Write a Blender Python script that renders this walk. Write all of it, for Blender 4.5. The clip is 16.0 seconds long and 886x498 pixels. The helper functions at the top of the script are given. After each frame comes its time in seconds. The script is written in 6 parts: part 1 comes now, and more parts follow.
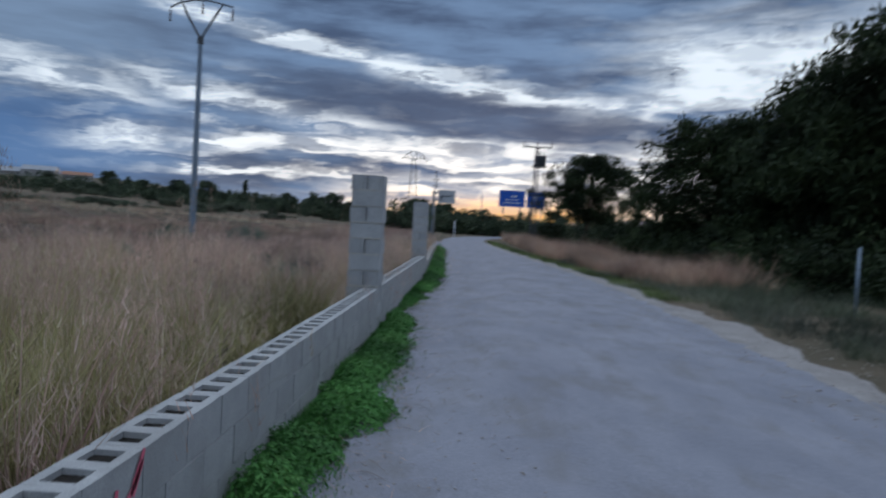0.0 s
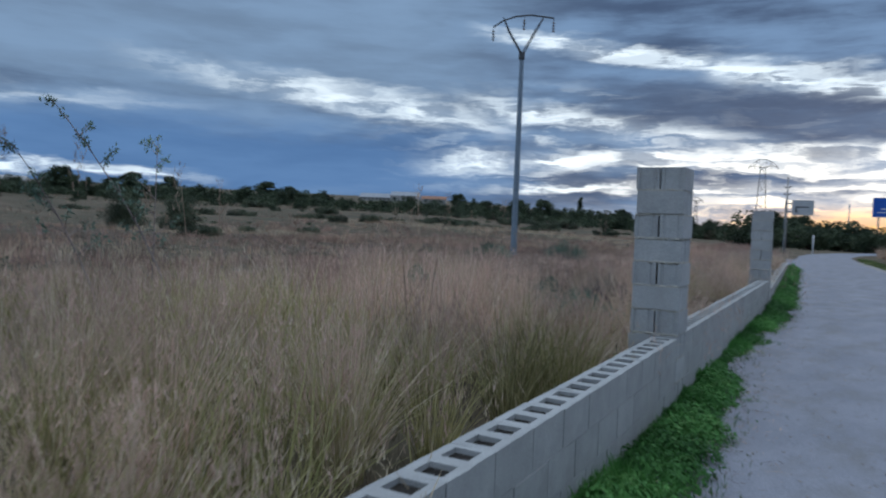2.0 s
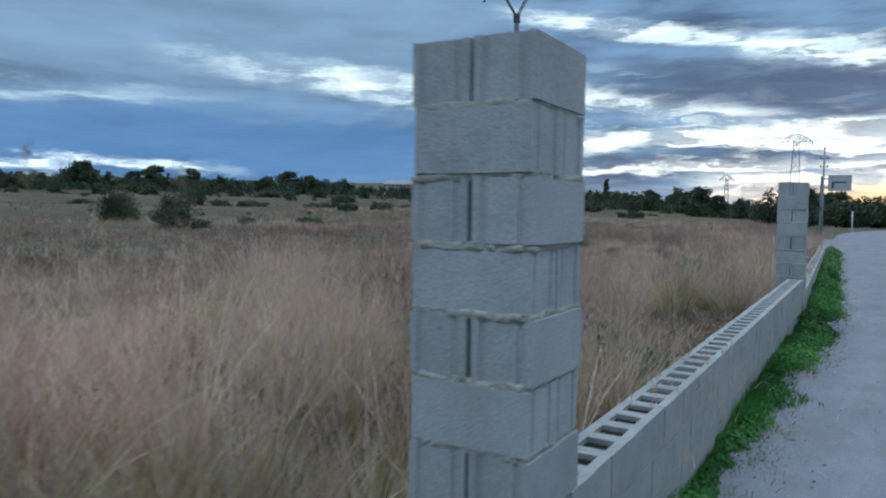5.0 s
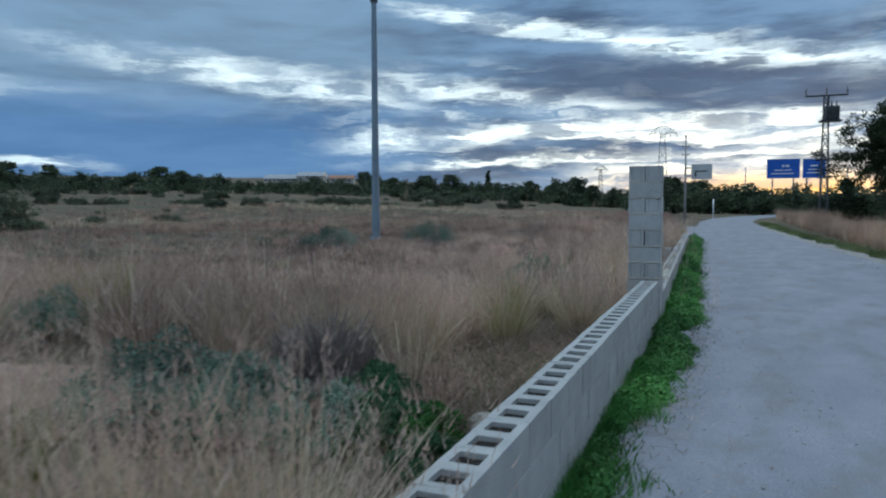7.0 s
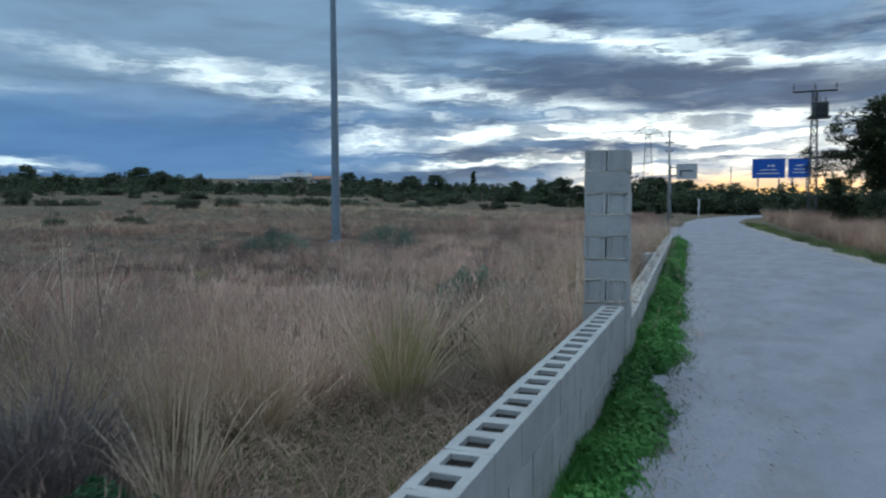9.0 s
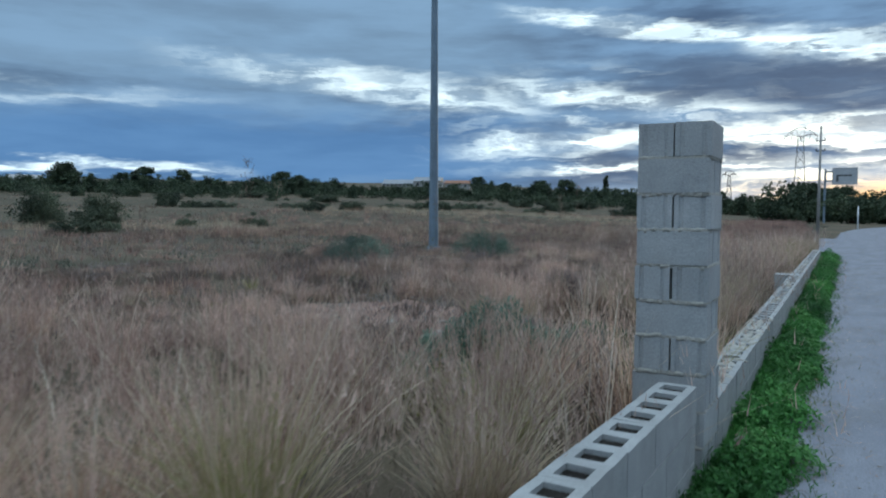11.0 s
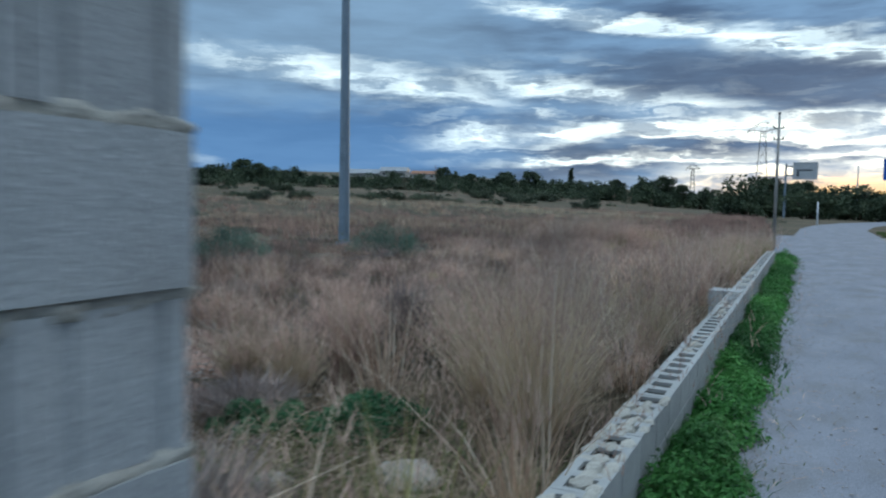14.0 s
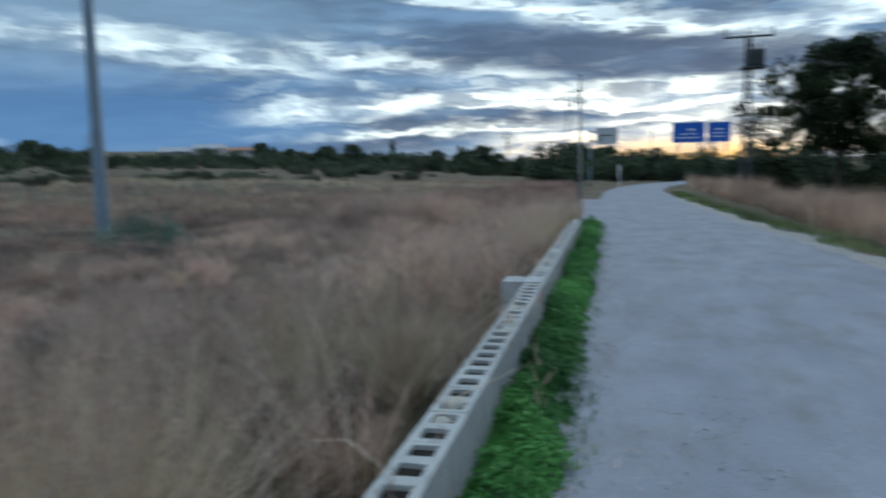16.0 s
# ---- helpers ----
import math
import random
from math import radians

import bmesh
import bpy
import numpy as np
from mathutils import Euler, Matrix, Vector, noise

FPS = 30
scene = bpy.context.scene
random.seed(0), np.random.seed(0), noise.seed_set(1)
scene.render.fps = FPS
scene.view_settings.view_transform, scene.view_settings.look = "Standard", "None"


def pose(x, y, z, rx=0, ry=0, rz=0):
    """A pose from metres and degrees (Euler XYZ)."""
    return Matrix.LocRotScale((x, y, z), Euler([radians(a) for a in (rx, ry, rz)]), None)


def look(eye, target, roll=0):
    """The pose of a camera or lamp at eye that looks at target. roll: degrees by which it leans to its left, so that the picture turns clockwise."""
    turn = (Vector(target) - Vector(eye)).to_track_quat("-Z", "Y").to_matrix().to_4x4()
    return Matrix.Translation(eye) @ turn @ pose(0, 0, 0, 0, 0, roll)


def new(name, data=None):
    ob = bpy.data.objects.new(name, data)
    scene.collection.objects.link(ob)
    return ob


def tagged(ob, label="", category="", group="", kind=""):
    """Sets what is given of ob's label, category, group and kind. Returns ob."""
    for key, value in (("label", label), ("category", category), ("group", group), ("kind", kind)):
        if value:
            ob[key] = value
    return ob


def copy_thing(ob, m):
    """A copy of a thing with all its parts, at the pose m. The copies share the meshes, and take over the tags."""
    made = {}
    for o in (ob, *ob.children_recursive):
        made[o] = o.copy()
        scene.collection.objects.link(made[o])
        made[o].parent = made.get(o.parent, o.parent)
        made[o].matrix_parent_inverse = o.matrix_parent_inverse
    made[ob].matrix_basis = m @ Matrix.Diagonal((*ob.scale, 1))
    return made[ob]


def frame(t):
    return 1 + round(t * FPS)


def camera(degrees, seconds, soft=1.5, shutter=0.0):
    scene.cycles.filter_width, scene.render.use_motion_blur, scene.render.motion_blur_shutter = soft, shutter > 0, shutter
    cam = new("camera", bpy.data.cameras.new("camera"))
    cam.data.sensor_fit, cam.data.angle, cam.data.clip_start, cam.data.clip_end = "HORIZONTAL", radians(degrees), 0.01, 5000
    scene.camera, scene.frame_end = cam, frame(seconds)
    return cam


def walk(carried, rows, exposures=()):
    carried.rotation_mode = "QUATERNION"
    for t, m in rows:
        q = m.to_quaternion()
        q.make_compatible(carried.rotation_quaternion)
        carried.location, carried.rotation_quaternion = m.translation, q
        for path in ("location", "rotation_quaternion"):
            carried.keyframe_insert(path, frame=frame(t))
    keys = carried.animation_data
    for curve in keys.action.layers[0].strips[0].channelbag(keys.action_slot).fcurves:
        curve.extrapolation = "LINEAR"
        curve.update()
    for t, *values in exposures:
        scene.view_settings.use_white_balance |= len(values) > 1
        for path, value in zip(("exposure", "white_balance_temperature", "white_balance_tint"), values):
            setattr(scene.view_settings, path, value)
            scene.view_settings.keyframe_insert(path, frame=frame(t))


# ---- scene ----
cam = camera(63.8, 16.0, soft=2.0, shutter=0.5)
PATH = [
    (0, (1.105, -0.86, 1.425), (1.034, 1.138, 1.358), 3.2),
    (0.5, (1.191, -0.128, 1.463), (0.905, 1.845, 1.294), -0.1),
    (1, (1.143, 0.595, 1.436), (0.739, 2.541, 1.221), 0.5),
    (1.5, (1.147, 1.308, 1.458), (0.342, 3.137, 1.375), -0.5),
    (2, (1.09, 1.913, 1.436), (0.131, 3.667, 1.371), 2.3),
    (2.5, (1.077, 2.661, 1.458), (-0.011, 4.338, 1.419), 0.2),
    (3, (0.967, 3.365, 1.463), (-0.177, 5.003, 1.388), 2.4),
    (5.5, (0.781, 6.923, 1.508), (-0.231, 8.645, 1.395), 0.5),
    (6, (0.745, 7.618, 1.51), (-0.268, 9.338, 1.396), -0.6),
    (6.5, (0.698, 8.193, 1.518), (-0.162, 9.993, 1.381), -1.0),
    (7, (0.776, 8.669, 1.528), (0.032, 10.521, 1.404), -0.2),
    (7.5, (0.737, 9.3, 1.53), (0.032, 11.166, 1.386), 0.3),
    (8, (0.773, 9.921, 1.524), (0.06, 11.784, 1.369), 0.3),
    (8.5, (0.753, 10.522, 1.51), (0.14, 12.42, 1.367), -1.0),
    (9, (0.736, 11.149, 1.501), (0.025, 13.014, 1.379), -0.3),
    (9.5, (0.678, 11.924, 1.485), (-0.152, 13.736, 1.319), -0.1),
    (10, (0.713, 12.577, 1.508), (-0.223, 14.338, 1.361), -0.5),
    (12.5, (0.806, 15.583, 1.5), (-0.288, 17.255, 1.403), 1.5),
    (13, (0.742, 16.244, 1.495), (-0.347, 17.916, 1.362), 1.7),
    (13.5, (0.745, 16.905, 1.528), (-0.333, 18.585, 1.417), 1.1),
    (14, (0.682, 17.576, 1.521), (-0.281, 19.324, 1.387), 1.0),
    (14.5, (0.693, 18.212, 1.557), (-0.225, 19.982, 1.41), 0.1),
    (15, (0.621, 18.796, 1.58), (-0.273, 20.58, 1.44), -0.4),
    (15.5, (0.607, 19.446, 1.598), (-0.263, 21.241, 1.457), -1.4),
    (16, (0.604, 20.134, 1.552), (0.085, 22.054, 1.343), -1.3),
]
walk(cam, [(t, look(eye, target, roll)) for t, eye, target, roll in PATH], ((0, -0.34, 6450, 18), (1.0, -0.24, 6450, 18), (2.5, -0.12, 6330, 12), (5.5, 0.15, 6250, 7), (7.5, -0.04, 6300, 7), (13.0, 0.13, 6250, 6), (16.0, 0.0, 6250, 6)))

# ---- world, sun ----
world = bpy.data.worlds.new("evening_sky")
scene.world = world
world.use_nodes = True
WT = world.node_tree
WT.nodes.clear()


def wn(kind, **props):
    node = WT.nodes.new(kind)
    for key, value in props.items():
        if key == "op":
            node.operation = value
        elif key == "interp":
            node.interpolation_type = value
    return node


def wl(source, target):
    WT.links.new(source, target)


def feed(socket, value):
    if hasattr(value, "is_linked"):
        wl(value, socket)
    else:
        socket.default_value = value


def wm(op, a, b=0.0, c=0.0):
    node = wn("ShaderNodeMath", op=op)
    feed(node.inputs[0], a)
    feed(node.inputs[1], b)
    feed(node.inputs[2], c)
    return node.outputs[0]


def smooth(value, lo, hi, out_lo=0.0, out_hi=1.0):
    node = wn("ShaderNodeMapRange", interp="SMOOTHSTEP")
    feed(node.inputs["Value"], value)
    for key, v in (("From Min", lo), ("From Max", hi), ("To Min", out_lo), ("To Max", out_hi)):
        feed(node.inputs[key], v)
    return node.outputs["Result"]


def wmix(f, a, b):
    node = wn("ShaderNodeMix")
    node.data_type = "RGBA"
    feed(node.inputs[0], f)
    feed(node.inputs[6], a if hasattr(a, "is_linked") else (*a, 1))
    feed(node.inputs[7], b if hasattr(b, "is_linked") else (*b, 1))
    return node.outputs[2]


def wnoise(x, y, scale, detail, rough=0.55, z=0.0):
    comb = wn("ShaderNodeCombineXYZ")
    feed(comb.inputs[0], x)
    feed(comb.inputs[1], y)
    comb.inputs[2].default_value = z
    node = wn("ShaderNodeTexNoise")
    wl(comb.outputs[0], node.inputs["Vector"])
    node.inputs["Scale"].default_value = scale
    node.inputs["Detail"].default_value = detail
    node.inputs["Roughness"].default_value = rough
    return node.outputs["Fac"]


SUN_AZ, SUN_EL = -3.0, 2.0
tcw = wn("ShaderNodeTexCoord")
sepw = wn("ShaderNodeSeparateXYZ")
wl(tcw.outputs["Generated"], sepw.inputs[0])
dx, dy, dz = sepw.outputs
AZ = wm("MULTIPLY", wm("ARCTAN2", wm("MULTIPLY", dx, -1.0), dy), 57.2958)
EL = wm("MULTIPLY", wm("ARCSINE", dz), 57.2958)
# ragged edges for the cloud streaks
warp_a = wm("SUBTRACT", wnoise(wm("MULTIPLY", AZ, 0.06), wm("MULTIPLY", EL, 0.26), 1.3, 6.0, 0.62), 0.5)
warp_b = wm("SUBTRACT", wnoise(wm("MULTIPLY", AZ, 0.10), wm("MULTIPLY", EL, 0.55), 1.4, 6.0, 0.60, 4.0), 0.5)
ELW = wm("ADD", EL, wm("ADD", wm("MULTIPLY", warp_a, 2.9), wm("MULTIPLY", warp_b, 2.6)))


def streak(base, slope, wide, az_lo, az_hi, fade, power=1.0):
    off = wm("ABSOLUTE", wm("SUBTRACT", ELW, wm("ADD", wm("MULTIPLY", AZ, slope), base)))
    body = smooth(off, wide * 0.1, wide * 1.5, 1.0, 0.0)
    window = wm("MULTIPLY", smooth(AZ, az_lo - fade, az_lo + fade), smooth(AZ, az_hi - fade, az_hi + fade, 1.0, 0.0))
    return wm("MULTIPLY", wm("MULTIPLY", body, window), power)


# finer break-up inside the streaks, and loose wisps between them
rag = wnoise(wm("MULTIPLY", AZ, 0.13), wm("MULTIPLY", ELW, 0.62), 1.5, 6.0, 0.58, 2.0)
rag_fine = wnoise(wm("MULTIPLY", AZ, 0.17), wm("MULTIPLY", ELW, 1.3), 1.3, 4.0, 0.52, 6.0)
gaps = None
for spec in ((11.1, 0.165, 0.7, -9, 25, 3, 1.0), (10.9, 0.175, 1.2, -11, 8, 3, 1.0), (7.2, -0.2, 1.0, -30, -9, 2, 1.0), (12.4, 0.0, 2.7, -40, -14, 3, 0.9), (1.3, 0.0, 0.9, -16, 10, 4, 1.0),
             (4.5, 0.14, 1.1, 25, 43, 5, 0.8), (6.2, 0.10, 0.8, 26, 50, 6, 0.45), (8.7, 0.02, 0.7, 17, 24, 3, 0.8), (6.6, 0.12, 0.8, 6, 26, 4, 0.85), (6.1, -0.03, 0.75, -16, 29, 4, 1.0), (5.0, 0.01, 0.35, -20, 22, 4, 0.9),
             (3.75, -0.03, 0.34, -24, 24, 4, 1.0), (2.5, 0.0, 0.6, -30, 9, 5, 1.0), (3.0, 0.0, 0.40, 48, 75, 3, 0.8),
             (8.0, 0.0, 0.6, 52, 80, 8, 0.3), (7.6, 0.0, 1.2, 95, 170, 20, 0.5), (8.0, 0.0, 1.2, -150, -60, 20, 0.5)):
    one = streak(*spec)
    gaps = one if gaps is None else wm("MAXIMUM", gaps, one)
gaps = wm("MULTIPLY", gaps, wm("ADD", 0.25, wm("MULTIPLY", smooth(rag, 0.39, 0.57), 0.95)))
zone = wm("MULTIPLY", wm("MULTIPLY", smooth(EL, 2.0, 4.0), smooth(EL, 8.0, 12.5, 1.0, 0.0)), wm("MULTIPLY", smooth(AZ, -40.0, -10.0), smooth(AZ, 18.0, 38.0, 1.0, 0.0)))
wisps = wm("MULTIPLY", smooth(rag_fine, 0.50, 0.72), wm("MULTIPLY", zone, 0.5))
gaps = wm("MAXIMUM", gaps, wisps)

# lit veil near the place where the sun went down
near_sun = wm("MULTIPLY", smooth(wm("ABSOLUTE", wm("SUBTRACT", AZ, SUN_AZ)), 4.0, 34.0, 1.0, 0.0), smooth(EL, 1.0, 12.0, 1.0, 0.0))
gaps = wm("MINIMUM", 1.0, wm("ADD", gaps, wm("MULTIPLY", near_sun, wm("ADD", 0.12, wm("MULTIPLY", warp_b, 1.2)))))
# thinner cloud to the right of the sunset
thin_right = wm("MULTIPLY", smooth(AZ, -20.0, -3.0, 1.0, 0.0), wm("MULTIPLY", smooth(AZ, -75.0, -40.0), wm("MULTIPLY", smooth(EL, 1.0, 3.0), smooth(EL, 13.0, 20.0, 1.0, 0.0))))
gaps = wm("MINIMUM", 1.0, wm("ADD", gaps, wm("MULTIPLY", thin_right, wm("ADD", 0.22, wm("MULTIPLY", warp_b, 2.6)))))
gaps = wm("MAXIMUM", gaps, 0.0)
# thick slate-grey bank under the long bright streak
bank_off = wm("ABSOLUTE", wm("SUBTRACT", wm("ADD", EL, wm("MULTIPLY", warp_a, 2.4)), wm("ADD", wm("MULTIPLY", AZ, 0.09), 8.6)))
bank = wm("MULTIPLY", smooth(bank_off, 0.9, 2.2, 1.0, 0.0), wm("MULTIPLY", smooth(AZ, -17.0, -10.0), smooth(AZ, 12.0, 19.0, 1.0, 0.0)))
gaps = wm("MULTIPLY", gaps, wm("SUBTRACT", 1.0, wm("MULTIPLY", bank, 0.85)))

mottle = wnoise(wm("MULTIPLY", AZ, 0.05), wm("MULTIPLY", EL, 0.33), 1.4, 5.0, 0.52, 9.0)
mottle_fine = wnoise(wm("MULTIPLY", AZ, 0.2), wm("MULTIPLY", ELW, 0.9), 1.2, 4.0, 0.5, 14.0)
deck = wmix(smooth(wm("ADD", wm("MULTIPLY", mottle, 0.75), wm("MULTIPLY", mottle_fine, 0.25)), wm("SUBTRACT", 0.36, wm("MULTIPLY", smooth(AZ, 12.0, 50.0), 0.08)), 0.66), (0.070, 0.118, 0.208), (0.195, 0.33, 0.52))
blue_zone = wm("MULTIPLY", smooth(AZ, 16.0, 36.0), wm("MULTIPLY", smooth(ELW, 1.0, 3.0), smooth(ELW, 5.6, 8.5, 1.0, 0.0)))
pale_left = wm("MULTIPLY", smooth(AZ, 14.0, 34.0), smooth(ELW, 7.0, 11.0))
deck = wmix(wm("MULTIPLY", pale_left, 0.55), deck, (0.26, 0.40, 0.56))
deck = wmix(wm("MULTIPLY", bank, 0.6), deck, (0.085, 0.128, 0.21))
deck = wmix(wm("MULTIPLY", blue_zone, 0.75), deck, (0.098, 0.235, 0.48))
sky = wn("ShaderNodeTexSky")
sky.sky_type = "NISHITA"
sky.sun_disc = False
sky.sun_elevation = radians(SUN_EL)
sky.sun_rotation = radians(-SUN_AZ)
warm = wm("MULTIPLY", smooth(wm("ABSOLUTE", wm("SUBTRACT", AZ, SUN_AZ)), 2.0, 20.0, 1.0, 0.0), smooth(EL, 1.0, 3.4, 1.0, 0.0))
lit = wmix(warm, wmix(near_sun, (1.0, 1.18, 1.25), (1.75, 1.70, 1.48)), (1.55, 0.88, 0.28))
lit = wmix(smooth(rag_fine, 0.36, 0.56, 0.38, 0.0), lit, (0.34, 0.46, 0.58))
cloud = wmix(gaps, deck, lit)
# the deck is thinner and brighter overhead
over = smooth(EL, 19.0, 44.0, 1.0, 5.4)
cloud = wmix(smooth(EL, 19.0, 40.0, 0.0, 0.85), cloud, (0.172, 0.203, 0.232))
scl = wn("ShaderNodeVectorMath", op="SCALE")
wl(cloud, scl.inputs[0])
feed(scl.inputs["Scale"], over)
skyc = wn("ShaderNodeVectorMath", op="SCALE")
wl(sky.outputs[0], skyc.inputs[0])
skyc.inputs["Scale"].default_value = 0.0015
both = wn("ShaderNodeVectorMath", op="ADD")
wl(scl.outputs[0], both.inputs[0])
wl(skyc.outputs[0], both.inputs[1])
bg = wn("ShaderNodeBackground")
wl(both.outputs[0], bg.inputs["Color"])
bg.inputs["Strength"].default_value = 1.0
outw = wn("ShaderNodeOutputWorld")
wl(bg.outputs[0], outw.inputs["Surface"])

sun_data = bpy.data.lights.new("sun", "SUN")
sun_data.energy, sun_data.angle, sun_data.color = 0.3, radians(12), (1.0, 0.82, 0.62)
sun = new("sun", sun_data)
sun.matrix_world = look((60 * math.sin(radians(3)), 60, 8), (0, 0, 4.0))


# ---- materials ----
def ramp_set(node, stops):
    els = node.color_ramp.elements
    while len(els) < len(stops):
        els.new(0.5)
    for el, (p, c) in zip(els, stops):
        el.position, el.color = p, (*c, 1)


def material(name, dark, light, scale=4.0, fine=60.0, rough=0.85, bump=0.3, dist=0.01, metal=0.0, vary=0.0, island=False,
             stretch=(1, 1, 1), stain=None, stain_scale=1.0, stain_at=(0.52, 0.7)):
    """Two scales of noise over two colours, an optional stain colour, relief from the fine grain."""
    m = bpy.data.materials.new(name)
    m.use_nodes = True
    nt = m.node_tree
    nodes, links = nt.nodes, nt.links
    bsdf = nodes["Principled BSDF"]
    geo = nodes.new("ShaderNodeNewGeometry")
    mp = nodes.new("ShaderNodeMapping")
    mp.inputs["Scale"].default_value = stretch
    links.new(geo.outputs["Position"], mp.inputs[0])

    def noise_of(s, d, r=0.6):
        n = nodes.new("ShaderNodeTexNoise")
        links.new(mp.outputs[0], n.inputs["Vector"])
        n.inputs["Scale"].default_value, n.inputs["Detail"].default_value, n.inputs["Roughness"].default_value = s, d, r
        return n.outputs["Fac"]

    def blend(kind, f, a, b):
        n = nodes.new("ShaderNodeMix")
        n.data_type, n.blend_type = "RGBA", kind
        for sock, v in ((n.inputs[0], f), (n.inputs[6], a), (n.inputs[7], b)):
            if hasattr(v, "is_linked"):
                links.new(v, sock)
            else:
                sock.default_value = v if isinstance(v, float) else (*v, 1)
        return n.outputs[2]

    big, small = noise_of(scale, 5), noise_of(fine, 3)
    r = nodes.new("ShaderNodeValToRGB")
    ramp_set(r, ((0.3, dark), (0.7, light)))
    links.new(big, r.inputs[0])
    col = r.outputs[0]
    r2 = nodes.new("ShaderNodeValToRGB")
    ramp_set(r2, ((0.25, (0.72, 0.72, 0.72)), (0.75, (1.18, 1.18, 1.18))))
    links.new(small, r2.inputs[0])
    col = blend("MULTIPLY", 1.0, col, r2.outputs[0])
    if stain:
        r3 = nodes.new("ShaderNodeMapRange")
        r3.inputs["From Min"].default_value, r3.inputs["From Max"].default_value = stain_at
        links.new(noise_of(stain_scale, 6, 0.65), r3.inputs["Value"])
        col = blend("MIX", r3.outputs["Result"], col, stain)
    if vary:
        if island:
            rnd = geo.outputs["Random Per Island"]
        else:
            info = nodes.new("ShaderNodeObjectInfo")
            rnd = info.outputs["Random"]
        r4 = nodes.new("ShaderNodeMapRange")
        r4.inputs["To Min"].default_value, r4.inputs["To Max"].default_value = 1 - vary, 1 + vary
        links.new(rnd, r4.inputs["Value"])
        comb = nodes.new("ShaderNodeCombineXYZ")
        for i in range(3):
            links.new(r4.outputs["Result"], comb.inputs[i])
        col = blend("MULTIPLY", 1.0, col, comb.outputs[0])
    links.new(col, bsdf.inputs["Base Color"])
    bsdf.inputs["Roughness"].default_value = rough
    bsdf.inputs["Metallic"].default_value = metal
    if bump:
        bp = nodes.new("ShaderNodeBump")
        bp.inputs["Strength"].default_value, bp.inputs["Distance"].default_value = bump, dist
        links.new(small, bp.inputs["Height"])
        links.new(bp.outputs[0], bsdf.inputs["Normal"])
    return m


def blade_material(name, stops, rough=0.75, thin=0.25, patchy=1.0):
    """Leaf or straw: colour by blade, patches over the ground, a little light through the blade."""
    m = bpy.data.materials.new(name)
    m.use_nodes = True
    nt = m.node_tree
    nodes, links = nt.nodes, nt.links
    bsdf = nodes["Principled BSDF"]
    geo = nodes.new("ShaderNodeNewGeometry")
    n = nodes.new("ShaderNodeTexNoise")
    n.inputs["Scale"].default_value, n.inputs["Detail"].default_value = 1.1, 4
    links.new(geo.outputs["Position"], n.inputs["Vector"])
    mixv = nodes.new("ShaderNodeMath")
    mixv.operation = "MULTIPLY_ADD"
    links.new(geo.outputs["Random Per Island"], mixv.inputs[0])
    mixv.inputs[1].default_value = 0.5
    half = nodes.new("ShaderNodeMapRange")
    half.inputs["From Min"].default_value, half.inputs["From Max"].default_value = 0.3, 0.7
    half.inputs["To Min"].default_value, half.inputs["To Max"].default_value = 0.0, 0.5
    links.new(n.outputs["Fac"], half.inputs["Value"])
    links.new(half.outputs["Result"], mixv.inputs[2])
    r = nodes.new("ShaderNodeValToRGB")
    ramp_set(r, stops)
    links.new(mixv.outputs[0], r.inputs[0])
    n2 = nodes.new("ShaderNodeTexNoise")
    n2.inputs["Scale"].default_value, n2.inputs["Detail"].default_value = 0.33, 4
    links.new(geo.outputs["Position"], n2.inputs["Vector"])
    r2 = nodes.new("ShaderNodeValToRGB")
    ramp_set(r2, ((0.36, (0.47, 0.47, 0.47)), (0.62, (1.26, 1.19, 1.10))))
    links.new(n2.outputs["Fac"], r2.inputs[0])
    tone = nodes.new("ShaderNodeMix")
    tone.data_type, tone.blend_type = "RGBA", "MULTIPLY"
    tone.inputs[0].default_value = patchy
    links.new(r.outputs[0], tone.inputs[6])
    links.new(r2.outputs[0], tone.inputs[7])
    links.new(tone.outputs[2], bsdf.inputs["Base Color"])
    bsdf.inputs["Roughness"].default_value = rough
    bsdf.inputs["Specular IOR Level"].default_value = 0.2
    tr = nodes.new("ShaderNodeBsdfTranslucent")
    links.new(tone.outputs[2], tr.inputs["Color"])
    mx = nodes.new("ShaderNodeMixShader")
    mx.inputs[0].default_value = thin
    links.new(bsdf.outputs[0], mx.inputs[1])
    links.new(tr.outputs[0], mx.inputs[2])
    links.new(mx.outputs[0], nodes["Material Output"].inputs["Surface"])
    return m


M_PILLAR = material("pillar_block", (0.345, 0.352, 0.348), (0.455, 0.458, 0.448), 6, 110, 0.93, 0.4, 0.005, vary=0.09, stretch=(1, 1, 1.15),
                    stain=(0.235, 0.23, 0.22), stain_scale=3.0, stain_at=(0.50, 0.82))
M_BLOCK = material("concrete_block", (0.318, 0.322, 0.312), (0.405, 0.405, 0.390), 5, 150, 0.92, 0.35, 0.004, vary=0.06,
                   stain=(0.27, 0.265, 0.25), stain_scale=2.2, stain_at=(0.52, 0.8))
M_MORTAR = material("mortar", (0.36, 0.335, 0.29), (0.50, 0.47, 0.405), 9, 90, 0.95, 0.6, 0.008)
M_ROAD = material("compacted_track", (0.215, 0.222, 0.250), (0.290, 0.297, 0.330), 0.9, 75, 0.9, 0.7, 0.008,
                  stain=(0.185, 0.178, 0.172), stain_scale=1.4, stain_at=(0.48, 0.78), stretch=(1.5, 0.7, 1))
